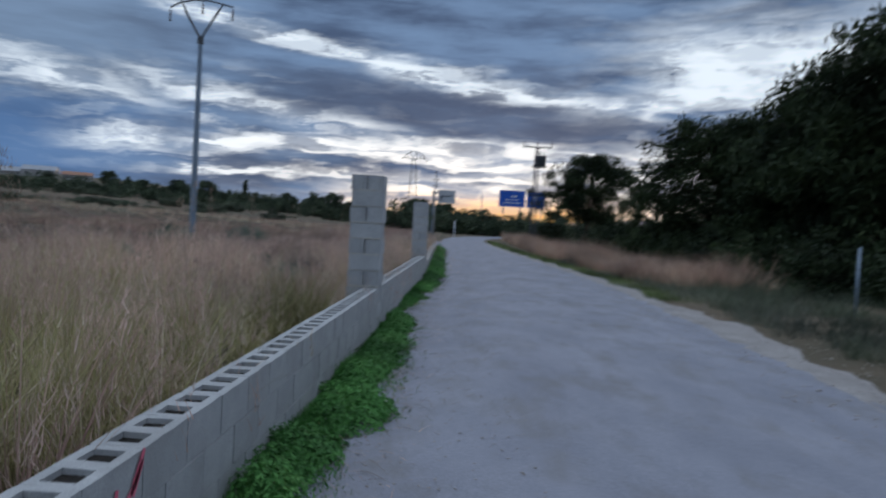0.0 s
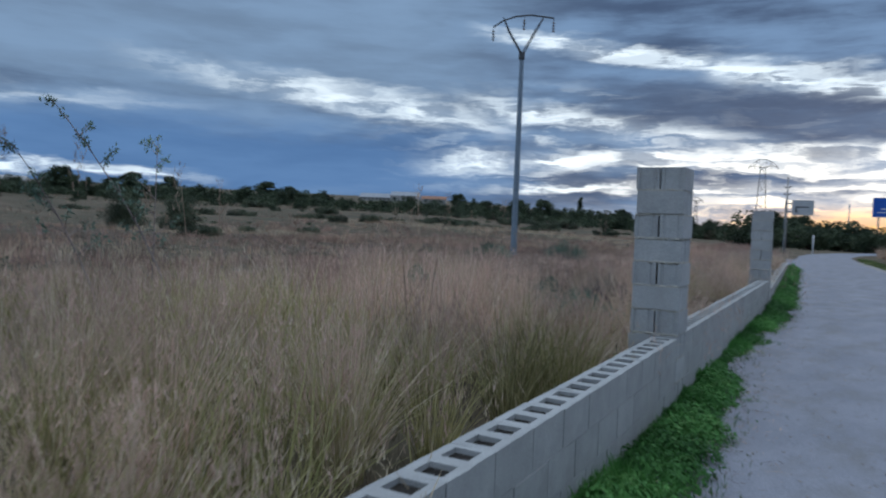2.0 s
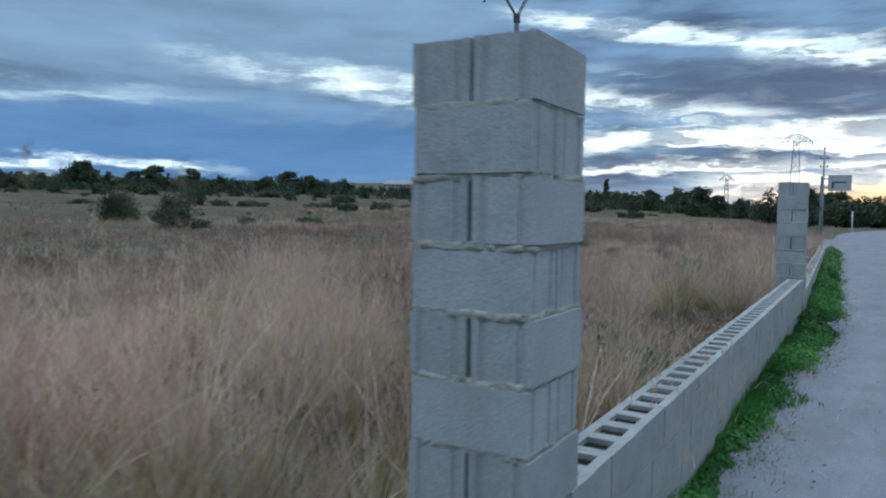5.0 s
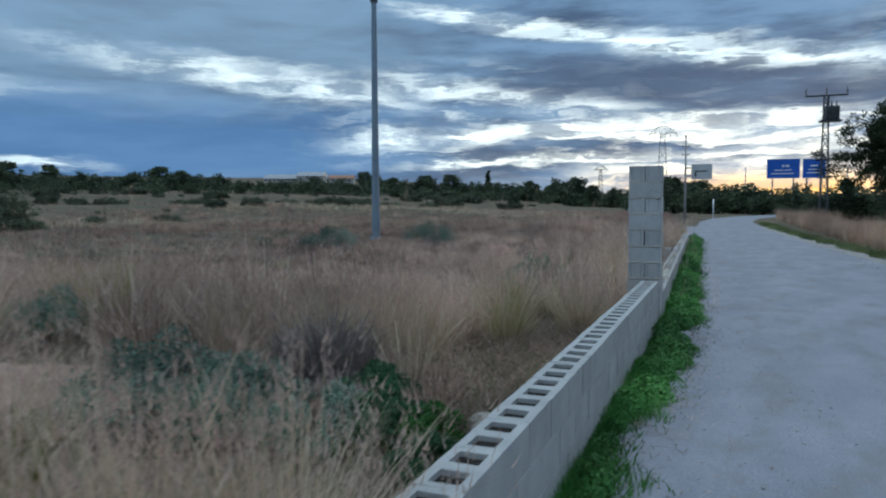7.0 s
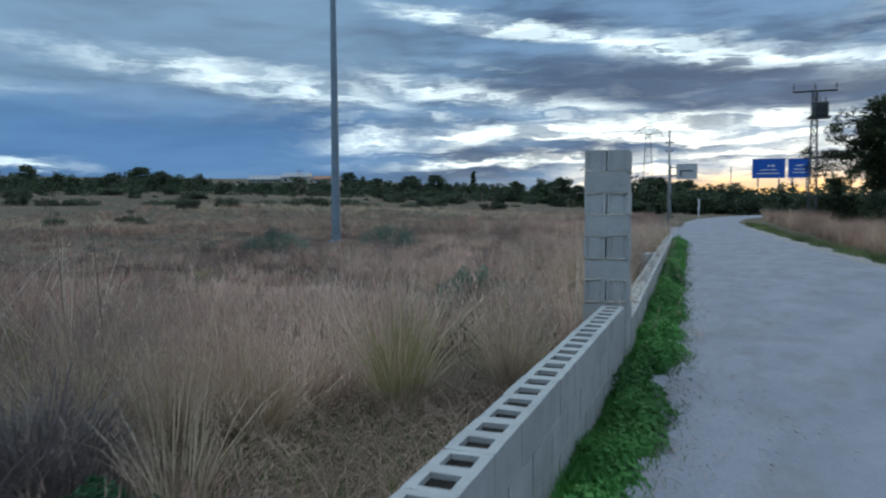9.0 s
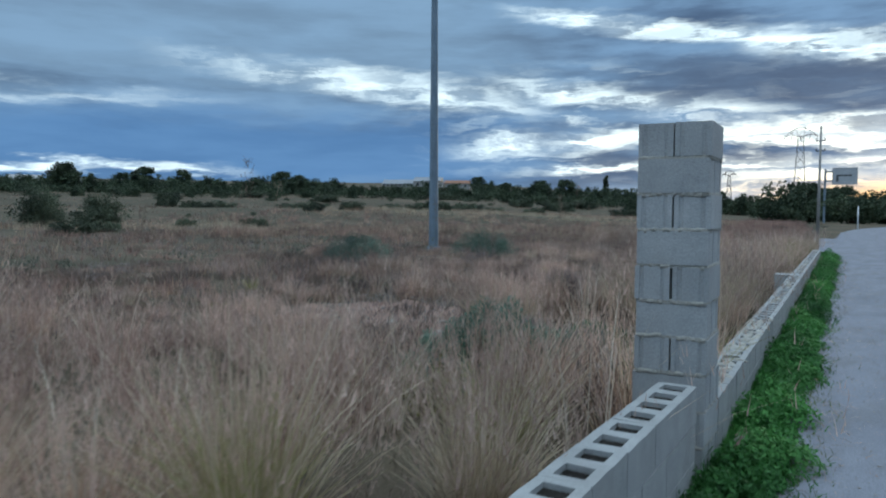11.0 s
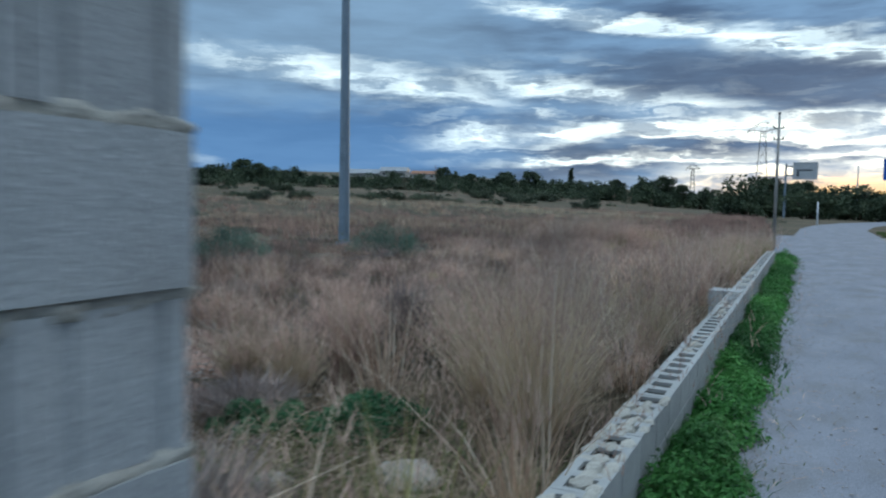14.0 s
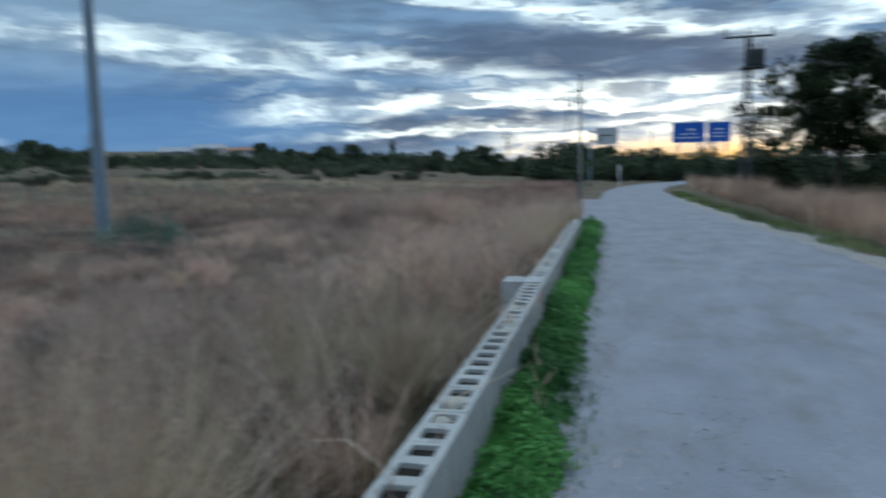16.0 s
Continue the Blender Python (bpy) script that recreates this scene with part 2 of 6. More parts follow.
M_GROUND = material("dry_field_soil", (0.105, 0.08, 0.056), (0.205, 0.158, 0.108), 0.35, 14, 0.95, 0.6, 0.03,
                    stain=(0.10, 0.085, 0.058), stain_scale=0.045, stain_at=(0.40, 0.54), stretch=(1, 3.4, 1))
M_BARE = material("bare_red_soil", (0.24, 0.145, 0.11), (0.39, 0.26, 0.205), 1.6, 22, 0.95, 0.8, 0.03,
                  stain=(0.22, 0.17, 0.13), stain_scale=3.0)
M_VERGE = material("verge_soil", (0.25, 0.232, 0.215), (0.35, 0.328, 0.305), 2.0, 45, 0.95, 0.7, 0.015)
M_STONE = material("field_stone", (0.27, 0.235, 0.20), (0.47, 0.42, 0.37), 6, 50, 0.9, 0.6, 0.01, vary=0.15)
M_STEEL = material("galvanised_steel", (0.18, 0.235, 0.285), (0.26, 0.325, 0.385), 1.5, 30, 0.55, 0.1, 0.003, metal=0.35)
M_DARKSTEEL = material("weathered_steel", (0.06, 0.065, 0.07), (0.11, 0.115, 0.12), 3, 30, 0.6, 0.1, 0.003, metal=0.4)
M_WOODPOLE = material("weathered_pole_wood", (0.24, 0.23, 0.215), (0.36, 0.345, 0.32), 2, 40, 0.9, 0.4, 0.01, stretch=(1, 1, 0.1))
M_GLAZE = material("insulator_glaze", (0.05, 0.035, 0.03), (0.09, 0.06, 0.05), 6, 40, 0.3, 0.0)
M_BLUE = material("blue_sign_sheet", (0.010, 0.095, 0.46), (0.016, 0.12, 0.55), 1.0, 12, 0.45, 0.05, 0.002)
M_WHITE = material("white_sign_paint", (0.68, 0.69, 0.69), (0.80, 0.80, 0.79), 1.0, 12, 0.5, 0.05, 0.002)
M_GREYSIGN = material("sign_back_aluminium", (0.46, 0.47, 0.48), (0.56, 0.565, 0.57), 0.8, 10, 0.5, 0.05, 0.002)
M_BARK = material("pine_bark", (0.055, 0.04, 0.03), (0.13, 0.095, 0.07), 4, 26, 0.95, 0.8, 0.02, stretch=(1, 1, 0.3))
M_HOUSE = material("pale_render", (0.33, 0.32, 0.30), (0.44, 0.42, 0.39), 0.4, 5, 0.9, 0.2, 0.01)
M_TILE = material("terracotta_roof", (0.25, 0.12, 0.07), (0.36, 0.19, 0.12), 1.0, 8, 0.85, 0.4, 0.03)
M_SHEET = material("metal_roof_sheet", (0.20, 0.215, 0.23), (0.28, 0.295, 0.31), 0.3, 4, 0.5, 0.2, 0.02)
M_GLASS = material("dark_window", (0.03, 0.035, 0.04), (0.05, 0.055, 0.06), 2, 8, 0.15, 0.0)
M_PINK = material("pink_spray_paint", (0.62, 0.10, 0.16), (0.78, 0.18, 0.24), 20, 120, 0.7, 0.1, 0.002)
M_STRAW = blade_material("dry_grass_blade", ((0.0, (0.10, 0.072, 0.052)), (0.2, (0.26, 0.175, 0.145)), (0.4, (0.44, 0.29, 0.225)),
                                             (0.6, (0.59, 0.42, 0.31)), (0.8, (0.75, 0.60, 0.46)), (1.0, (0.46, 0.395, 0.27))))
M_TUSSOCK = blade_material("yellow_straw", ((0.0, (0.33, 0.255, 0.165)), (0.4, (0.54, 0.43, 0.30)), (0.75, (0.72, 0.60, 0.44)), (1.0, (0.82, 0.72, 0.57))), patchy=0.3)
M_PALE = blade_material("bleached_stalk", ((0.0, (0.50, 0.39, 0.30)), (0.5, (0.68, 0.56, 0.44)), (1.0, (0.80, 0.70, 0.57))), patchy=0.4)
M_YELLOWGREEN = blade_material("yellow_green_grass", ((0.0, (0.18, 0.175, 0.07)), (0.35, (0.34, 0.32, 0.135)), (0.7, (0.54, 0.49, 0.25)), (1.0, (0.68, 0.61, 0.38))), patchy=0.3)
M_FARGREEN = blade_material("trodden_verge_grass", ((0.0, (0.06, 0.09, 0.035)), (0.5, (0.13, 0.19, 0.07)), (1.0, (0.27, 0.29, 0.14))))
# dead grass, coloured darker to put shade into the gaps of the field
M_THATCH = blade_material("shade_dark_thatch", ((0.0, (0.05, 0.045, 0.03)), (0.5, (0.11, 0.09, 0.065)), (1.0, (0.22, 0.17, 0.125))), thin=0.05)
M_ROSE = blade_material("reddish_dry_grass", ((0.0, (0.13, 0.085, 0.075)), (0.3, (0.30, 0.19, 0.165)), (0.6, (0.46, 0.31, 0.26)), (1.0, (0.62, 0.45, 0.37))))
M_GREYGREEN = blade_material("grey_green_scrub", ((0.0, (0.09, 0.105, 0.08)), (0.5, (0.16, 0.18, 0.14)), (1.0, (0.25, 0.26, 0.20))))
# near-black, so the open block cells look deep in shade
M_CELL_SHADE = material("cell_shade_dark", (0.018, 0.016, 0.014), (0.035, 0.031, 0.027), 8, 50, 0.95, 0.5, 0.01)
for m_ in (M_GROUND, M_ROAD, M_VERGE, M_BARE):
    m_.node_tree.nodes["Principled BSDF"].inputs["Specular IOR Level"].default_value = 0.1
M_CELL_SHADE.node_tree.nodes["Principled BSDF"].inputs["Specular IOR Level"].default_value = 0.05
M_PLUME = blade_material("grass_plume", ((0.0, (0.42, 0.28, 0.24)), (0.5, (0.62, 0.45, 0.385)), (1.0, (0.80, 0.65, 0.56))), thin=0.35)
M_OLIVE = blade_material("half_green_grass", ((0.0, (0.10, 0.105, 0.04)), (0.35, (0.25, 0.24, 0.10)), (0.7, (0.46, 0.42, 0.21)), (1.0, (0.64, 0.57, 0.35))))
M_GREEN = blade_material("fresh_verge_grass", ((0.0, (0.018, 0.075, 0.018)), (0.4, (0.055, 0.19, 0.045)), (0.75, (0.10, 0.29, 0.075)), (1.0, (0.19, 0.38, 0.125))), 0.6)
M_SAGE = blade_material("sage_leaf", ((0.0, (0.08, 0.14, 0.11)), (0.5, (0.155, 0.25, 0.195)), (1.0, (0.30, 0.39, 0.32))))
M_WEED = blade_material("dull_weed_leaf", ((0.0, (0.025, 0.085, 0.045)), (0.5, (0.055, 0.15, 0.075)), (1.0, (0.12, 0.22, 0.12))))
M_SCRUB = blade_material("scrub_leaf", ((0.0, (0.06, 0.08, 0.055)), (0.5, (0.10, 0.125, 0.085)), (1.0, (0.15, 0.175, 0.12))))
M_DULL = blade_material("weathered_grass", ((0.0, (0.10, 0.075, 0.06)), (0.4, (0.27, 0.20, 0.16)), (0.8, (0.46, 0.36, 0.28)), (1.0, (0.31, 0.28, 0.19))))
M_TWIG = blade_material("dead_twig", ((0.0, (0.15, 0.12, 0.12)), (0.6, (0.29, 0.245, 0.235)), (1.0, (0.44, 0.385, 0.36))), thin=0.0)
M_NEEDLE = blade_material("pine_needles", ((0.0, (0.012, 0.022, 0.010)), (0.5, (0.025, 0.042, 0.017)), (1.0, (0.05, 0.07, 0.028))), thin=0.12)
M_LEAF = blade_material("evergreen_leaves", ((0.0, (0.040, 0.062, 0.040)), (0.5, (0.068, 0.098, 0.060)), (1.0, (0.11, 0.135, 0.08))), thin=0.15)


# ---- mesh helpers ----
def mesh_np(name, verts, quads=None, tris=None, mat=None, flat=True):
    me = bpy.data.meshes.new(name)
    verts = np.asarray(verts, np.float32).reshape(-1, 3)
    loops, starts, at = [], [], 0
    for arr, k in ((quads, 4), (tris, 3)):
        if arr is not None and len(arr):
            arr = np.asarray(arr, np.int32).reshape(-1, k)
            loops.append(arr.ravel())
            starts.append(at + np.arange(len(arr), dtype=np.int32) * k)
            at += arr.size
    loops, starts = np.concatenate(loops), np.concatenate(starts)
    me.vertices.add(len(verts))
    me.vertices.foreach_set("co", verts.ravel())
    me.loops.add(len(loops))
    me.loops.foreach_set("vertex_index", loops)
    me.polygons.add(len(starts))
    me.polygons.foreach_set("loop_start", starts)
    me.update(calc_edges=True)
    me.validate()
    if mat:
        me.materials.append(mat)
    return me


def bm_mesh(name, bm, mat, smooth_faces=False):
    me = bpy.data.meshes.new(name)
    bmesh.ops.recalc_face_normals(bm, faces=bm.faces)
    bm.to_mesh(me)
    bm.free()
    me.materials.append(mat)
    if smooth_faces:
        me.shade_smooth()
    return me


def part(name, data, mat, parent, label="", at=None, smooth_faces=False):
    me = data if isinstance(data, bpy.types.Mesh) else bm_mesh(name, data, mat, smooth_faces)
    ob = new(name, me)
    ob.parent = parent
    if at is not None:
        ob.matrix_local = at
    if label:
        ob["label"] = label
    return ob


def box(bm, lo, hi, bevel=0.0):
    c = [(a + b) / 2 for a, b in zip(lo, hi)]
    s = [b - a for a, b in zip(lo, hi)]
    r = bmesh.ops.create_cube(bm, size=1, matrix=Matrix.Translation(c) @ Matrix.Diagonal((*s, 1)))
    if bevel:
        edges = list({e for v in r["verts"] for e in v.link_edges})
        bmesh.ops.bevel(bm, geom=edges, offset=bevel, segments=1, affect="EDGES")


def rod(bm, a, b, ra, rb=None, sides=8):
    a, b = Vector(a), Vector(b)
    m = Matrix.Translation((a + b) / 2) @ (b - a).to_track_quat("Z", "Y").to_matrix().to_4x4()
    bmesh.ops.create_cone(bm, cap_ends=True, segments=sides, radius1=ra, radius2=ra if rb is None else rb, depth=(b - a).length, matrix=m)


def thing(name, label, category, at=None, group="", kind=""):
    ob = new(name)
    if at is not None:
        ob.matrix_world = at
    return tagged(ob, label, category, group, kind)


# ---- the lie of the land ----
def sstep(a, b, v):
    t = np.clip((v - a) / (b - a), 0, 1)
    return t * t * (3 - 2 * t)


def land(x, y):
    """Height of the ground: level along the track, terraces rising to wooded hills beyond the field."""
    x, y = np.asarray(x, float), np.asarray(y, float)
    d = np.hypot(x, y)
    side = np.degrees(np.arctan2(-x, np.maximum(y, -1e9)))
    w = sstep(2, 34, side) * sstep(175, 120, side)
    rise = 0.033 * np.maximum(d - 75, 0) + 0.012 * np.maximum(d - 260, 0)
    step = 0.8 * np.sin(d * 0.085 + 0.6 * np.sin(x * 0.021)) * sstep(70, 110, d)
    h = w * (rise + step) + (1 - w) * 0.012 * np.maximum(d - 180, 0)
    off = np.minimum(sstep(-0.5, -3.0, x) + sstep(6.5, 10, x), 1)
    bumps = 0.04 * np.sin(x * 0.9 + 1.3 * np.sin(y * 0.5)) * np.cos(y * 0.7 + 0.4 * x) + 0.035 * np.sin(2.3 * x + 1.7 * y)
    return np.minimum(h, 34) + off * bumps


# ---- ground ----
def spread(lo, hi, mid, fine, n):
    """Coordinates that lie close together round mid and far apart at the ends."""
    t = np.linspace(-1, 1, n)
    s = np.sinh(5.5 * t) / np.sinh(5.5)
    out = np.where(s < 0, mid + (mid - lo) * s, mid + (hi - mid) * s)
    return out


GN = 190
gx, gy = spread(-1900, 1900, -3, 0.4, GN), spread(-1900, 1900, 18, 0.4, GN)
GX, GY = np.meshgrid(gx, gy)
gv = np.stack([GX, GY, land(GX, GY) - 0.012], -1).reshape(-1, 3)
idx = np.arange(GN * GN).reshape(GN, GN)
gq = np.stack([idx[:-1, :-1], idx[:-1, 1:], idx[1:, 1:], idx[1:, :-1]], -1).reshape(-1, 4)
ground = new("ground", mesh_np("ground", gv, quads=gq, mat=M_GROUND))
ground.data.shade_smooth()
tagged(ground, "dry uneven field soil rising to low wooded hills", "ground", kind="structure")

ROAD_Y = np.array([-40, 0, 10, 16, 22, 32, 42, 55, 75, 88, 100, 112, 130], float)
ROAD_L = np.array([0.75, 0.72, 0.66, 0.55, 0.40, 0.16, -0.55, -1.2, -1.55, -0.9, 1.2, 5.0, 13.0])
ROAD_R = np.array([5.0, 5.0, 5.1, 5.2, 5.0, 4.35, 3.6, 2.9, 2.6, 3.6, 6.0, 10.0, 19.0])


def road_edges(y):
    wob = 0.06 * np.sin(y * 1.9) + 0.045 * np.sin(y * 4.3 + 1) + 0.03 * np.sin(y * 9.1)
    return np.interp(y, ROAD_Y, ROAD_L) + wob, np.interp(y, ROAD_Y, ROAD_R) + 0.6 * wob


def ribbon(name, ys, left, right, z, mat, cols=10, rough_z=0.008, seed=0):
    rng = np.random.default_rng(seed)
    u = np.linspace(0, 1, cols)
    X = left[:, None] * (1 - u) + right[:, None] * u
    Y = np.repeat(ys[:, None], cols, 1)
    Z = np.broadcast_to(z, X.shape) + rng.normal(0, rough_z, X.shape)
    Z[:, 0] -= 0.03
    Z[:, -1] -= 0.03
    n, m = X.shape
    ii = np.arange(n * m).reshape(n, m)
    q = np.stack([ii[:-1, :-1], ii[:-1, 1:], ii[1:, 1:], ii[1:, :-1]], -1).reshape(-1, 4)
    me = mesh_np(name, np.stack([X, Y, Z], -1), quads=q, mat=mat)
    me.shade_smooth()
    return me


ry = np.concatenate([np.arange(-40, -4, 1.0), np.arange(-4, 45, 0.22), np.arange(45, 131, 1.0)])
rl, rr = road_edges(ry)
crown = 0.022 + 0.03 * np.sin(np.linspace(0, math.pi, 14))[None, :]
road = new("road", ribbon("road", ry, rl, rr, crown, M_ROAD, 14, 0.004))
tagged(road, "pale grey compacted gravel track with worn edges", "track", kind="structure")

vy = np.arange(-6, 60, 0.25)
vl, vr = road_edges(vy)
verge = new("verge_soil", ribbon("verge_soil", vy, np.interp(vy, [-6, 18, 40, 60], [-0.02, -0.02, -0.75, -2.6]), vl + 0.35, 0.012, M_ROAD, 8, 0.008, 3))
tagged(verge, "strip of bare pale earth between wall and track", "verge", kind="structure")
verge_far = new("verge_soil", ribbon("verge_soil", vy, vr - 0.3, vr + 0.55 + 0.2 * np.sin(vy * 0.7) + 0.1 * np.sin(vy * 2.9), 0.014, M_VERGE, 8, 0.01, 4))
tagged(verge_far, "strip of stony pale earth beside the track", "verge", kind="structure")


def patch(cx, cy, rx, ry_, seed):
    rng = np.random.default_rng(seed)
    n, k = 40, 8
    a = np.linspace(0, 2 * math.pi, n, endpoint=False)
    wob = 1 + 0.18 * np.sin(3 * a + seed) + 0.12 * np.sin(5 * a + 2 * seed) + 0.05 * np.sin(11 * a)
    rad = np.linspace(0.03, 1, k)
    X = cx + rx * rad[:, None] * (np.cos(a) * wob)[None, :]
    Y = cy + ry_ * rad[:, None] * (np.sin(a) * wob)[None, :]
    Z = land(X, Y) + 0.03 + rng.normal(0, 0.015, X.shape)
    Z[-1] -= 0.06
    ii = np.arange(n * k).reshape(k, n)
    jj = np.roll(ii, -1, 1)
    q = np.stack([ii[:-1], jj[:-1], jj[1:], ii[1:]], -1).reshape(-1, 4)
    me = mesh_np("bare_soil", np.stack([X, Y, Z], -1), quads=q, tris=np.stack([np.roll(ii[0], -1), ii[0], np.full(n, ii[0, 0])], -1)[1:-1], mat=M_BARE)
    me.shade_smooth()
    return tagged(new("bare_soil", me), "bare reddish stony soil among dry grass", "soil", kind="structure")


BARE = ((-5.2, 22.0, 1.7, 1.4), (-3.9, 21.1, 1.0, 0.5), (-4.6, 12.9, 1.4, 0.7), (-4.6, 5.6, 0.9, 0.5))
for i, b in enumerate(BARE):
    patch(*b, i)

# ---- hollow block wall ----
BL, BW, BH = 0.392, 0.2, 0.19


def holed_block():
    """Hollow concrete block, two cells through it, lying along y from the origin."""
    xs = [-BW, -BW + 0.042, -0.042, 0]
    ys = [0, 0.037, 0.159, 0.235, 0.357, BL]
    bm = bmesh.new()
    v = {(i, j, k): bm.verts.new((x, y, z)) for i, x in enumerate(xs) for j, y in enumerate(ys) for k, z in enumerate((0, BH))}
    for i in range(3):
        for j in range(5):
            if i == 1 and j in (1, 3):
                for (a, b) in (((i, j), (i + 1, j)), ((i + 1, j), (i + 1, j + 1)), ((i + 1, j + 1), (i, j + 1)), ((i, j + 1), (i, j))):
                    bm.faces.new((v[(*a, 0)], v[(*b, 0)], v[(*b, 1)], v[(*a, 1)]))
                continue
            for k in (0, 1):
                bm.faces.new((v[i, j, k], v[i + 1, j, k], v[i + 1, j + 1, k], v[i, j + 1, k]))
    for i in range(3):
        for j in (0, 5):
            bm.faces.new((v[i, j, 0], v[i + 1, j, 0], v[i + 1, j, 1], v[i, j, 1]))
    for j in range(5):
        for i in (0, 3):
            bm.faces.new((v[i, j, 0], v[i, j + 1, 0], v[i, j + 1, 1], v[i, j, 1]))
    return bm


def soft_edges(bm, width=0.004, jitter=0.0, seed=0):
    """Break the long outer edges of a block a little."""
    rng = random.Random(seed)
    edges = [e for e in bm.edges if len(e.link_faces) == 2 and e.calc_face_angle(0) > 1.0]
    bmesh.ops.bevel(bm, geom=edges, offset=width, segments=1, affect="EDGES")
    if jitter:
        for vv in bm.verts:
            vv.co += Vector((rng.uniform(-jitter, jitter), rng.uniform(-jitter, jitter), rng.uniform(-jitter, jitter)))
    return bm


block_meshes = []
for s in range(4):
    b = holed_block()
    soft_edges(b, 0.0035, 0.0016, s)
    block_meshes.append(bm_mesh("block", b, M_BLOCK))


def block_wall(name, label, start, length, turn, top, courses, seed):
    """A run of hollow blocks in running bond from start, along +y turned by turn degrees."""
    rng = random.Random(seed)
    root = thing(name, label, "wall", pose(start[0], start[1], 0, 0, 0, turn), kind="structure")
    mortar = bmesh.new()
    n = int(length / 0.4 + 0.5)
    for c in range(courses):
        z = top - 0.19 - 0.2 * c
        shift = 0.0 if c % 2 == 0 else -0.2
        for i in range(n + (1 if c % 2 else 0)):
            y = i * 0.4 + shift
            if c % 2 and i in (0, n):
                continue
            part("block", rng.choice(block_meshes), M_BLOCK, root,
                 at=Matrix.Translation((rng.uniform(-0.002, 0.002), y, z + rng.uniform(-0.0015, 0.0015))))
            box(mortar, (-BW + 0.006, y + BL, z), (-0.006, y + 0.4, z + BH))
        if c % 2:
            for y in (0.0, n * 0.4 - 0.2):
                box(mortar, (-BW + 0.002, y, z), (-0.002, y + 0.195, z + BH))
        for x in (-BW + 0.005, -0.04):
            box(mortar, (x, 0, z - 0.011), (x + 0.035, n * 0.4, z + 0.001))
    part("mortar", mortar, M_BLOCK, root, "grey mortar joints")
    return root


wall_1 = block_wall("wall_1", "low grey hollow concrete block wall beside the track", (0, -4.8), 12.8, 0, 0.578, 4, 1)
wall_2 = block_wall("wall_2", "low grey hollow concrete block wall between two pillars", (0, 8.4), 9.2, 0, 0.592, 4, 2)
wall_3 = block_wall("wall_3", "lower weathered hollow block wall with chipped top", (0.005, 18.2), 19.2, 1.9, 0.4, 3, 3)


# near-black fill just below the top puts shade into the block cells
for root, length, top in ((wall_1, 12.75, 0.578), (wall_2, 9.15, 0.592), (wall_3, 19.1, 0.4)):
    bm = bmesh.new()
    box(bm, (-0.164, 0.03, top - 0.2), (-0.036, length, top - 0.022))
    part("dirt_fill", bm, M_CELL_SHADE, root, "near-black fill painting the shade inside the block cells")


def lump(name, parent, c, size, seed, mat, label=""):
    """A rough lump: a subdivided ball pushed in and out by noise and flattened below."""
    bm = bmesh.new()
    bmesh.ops.create_icosphere(bm, subdivisions=2, radius=1)
    for v in bm.verts:
        k = 1 + 0.35 * noise.noise(v.co * 1.3 + Vector((seed * 3.1, 0, 0))) + 0.15 * noise.noise(v.co * 4 + Vector((0, seed * 1.7, 0)))
        v.co = Vector((v.co.x * size[0], v.co.y * size[1], max(v.co.z, -0.55) * size[2])) * k
    ob = part(name, bm, mat, parent, label)
    ob.matrix_local = Matrix.Translation(c)
    return ob


# cells of the lower wall that are choked with old mortar
rng_fill = random.Random(12)
for i in range(48):
    for j, yy in enumerate((0.108, 0.284)):
        if rng_fill.random() < (0.5 if i < 6 else 0.35 if 5 <= i % 12 <= 7 else 0.1):
            lump("mortar_fill", wall_3, (-0.1 + rng_fill.uniform(-0.02, 0.02), i * 0.4 + yy + rng_fill.uniform(-0.02, 0.02), 0.375 + rng_fill.uniform(-0.015, 0.012)),
                 (rng_fill.uniform(0.045, 0.085), rng_fill.uniform(0.05, 0.085), 0.045), i * 2 + j, M_MORTAR)

for i in range(48):
    for yy in (0.0, 0.196):
        if rng_fill.random() < (0.7 if i < 7 else 0.2):
            lump("mortar_crust", wall_3, (-0.1 + rng_fill.uniform(-0.05, 0.05), i * 0.4 + yy, 0.394), (rng_fill.uniform(0.04, 0.1), rng_fill.uniform(0.018, 0.045), rng_fill.uniform(0.012, 0.024)), 200 + i, M_MORTAR)

# thick broken mortar left on the top course
for i in range(4, 9):
    for k in range(6):
        lump("mortar_crust", wall_3, (rng_fill.choice((-0.025, -0.175, -0.1)) + rng_fill.uniform(-0.01, 0.01), i * 0.4 + k * 0.066, 0.396),
             (rng_fill.uniform(0.025, 0.04), rng_fill.uniform(0.04, 0.08), rng_fill.uniform(0.012, 0.024)), 400 + i * 9 + k, M_MORTAR)

# pink spray mark on the wall face
spray = bmesh.new()
for (ya, za), (yb, zb) in (((1.72, 0.30), (1.86, 0.40)), ((1.86, 0.40), (1.90, 0.36)), ((1.90, 0.36), (1.98, 0.43)), ((1.98, 0.43), (2.05, 0.54)),
                           ((1.78, 0.28), (1.96, 0.36)), ((1.84, 0.36), (1.86, 0.46)), ((1.97, 0.40), (2.04, 0.50)), ((1.70, 0.26), (1.92, 0.32))):
    d = Vector((0, yb - ya, zb - za)).normalized()
    nrm = Vector((0, -d.z, d.y)) * 0.019
    a, b = Vector((0.0045, ya - 0.46, za + 0.04)), Vector((0.0045, yb - 0.46, zb + 0.04))
    spray.faces.new([spray.verts.new(p) for p in (a - nrm, b - nrm * 0.6, b + nrm * 0.6, a + nrm)])
mark = new("spray_mark", bm_mesh("spray_mark", spray, M_PINK))
tagged(mark, "pink spray paint scribble on the block wall", "graffiti")


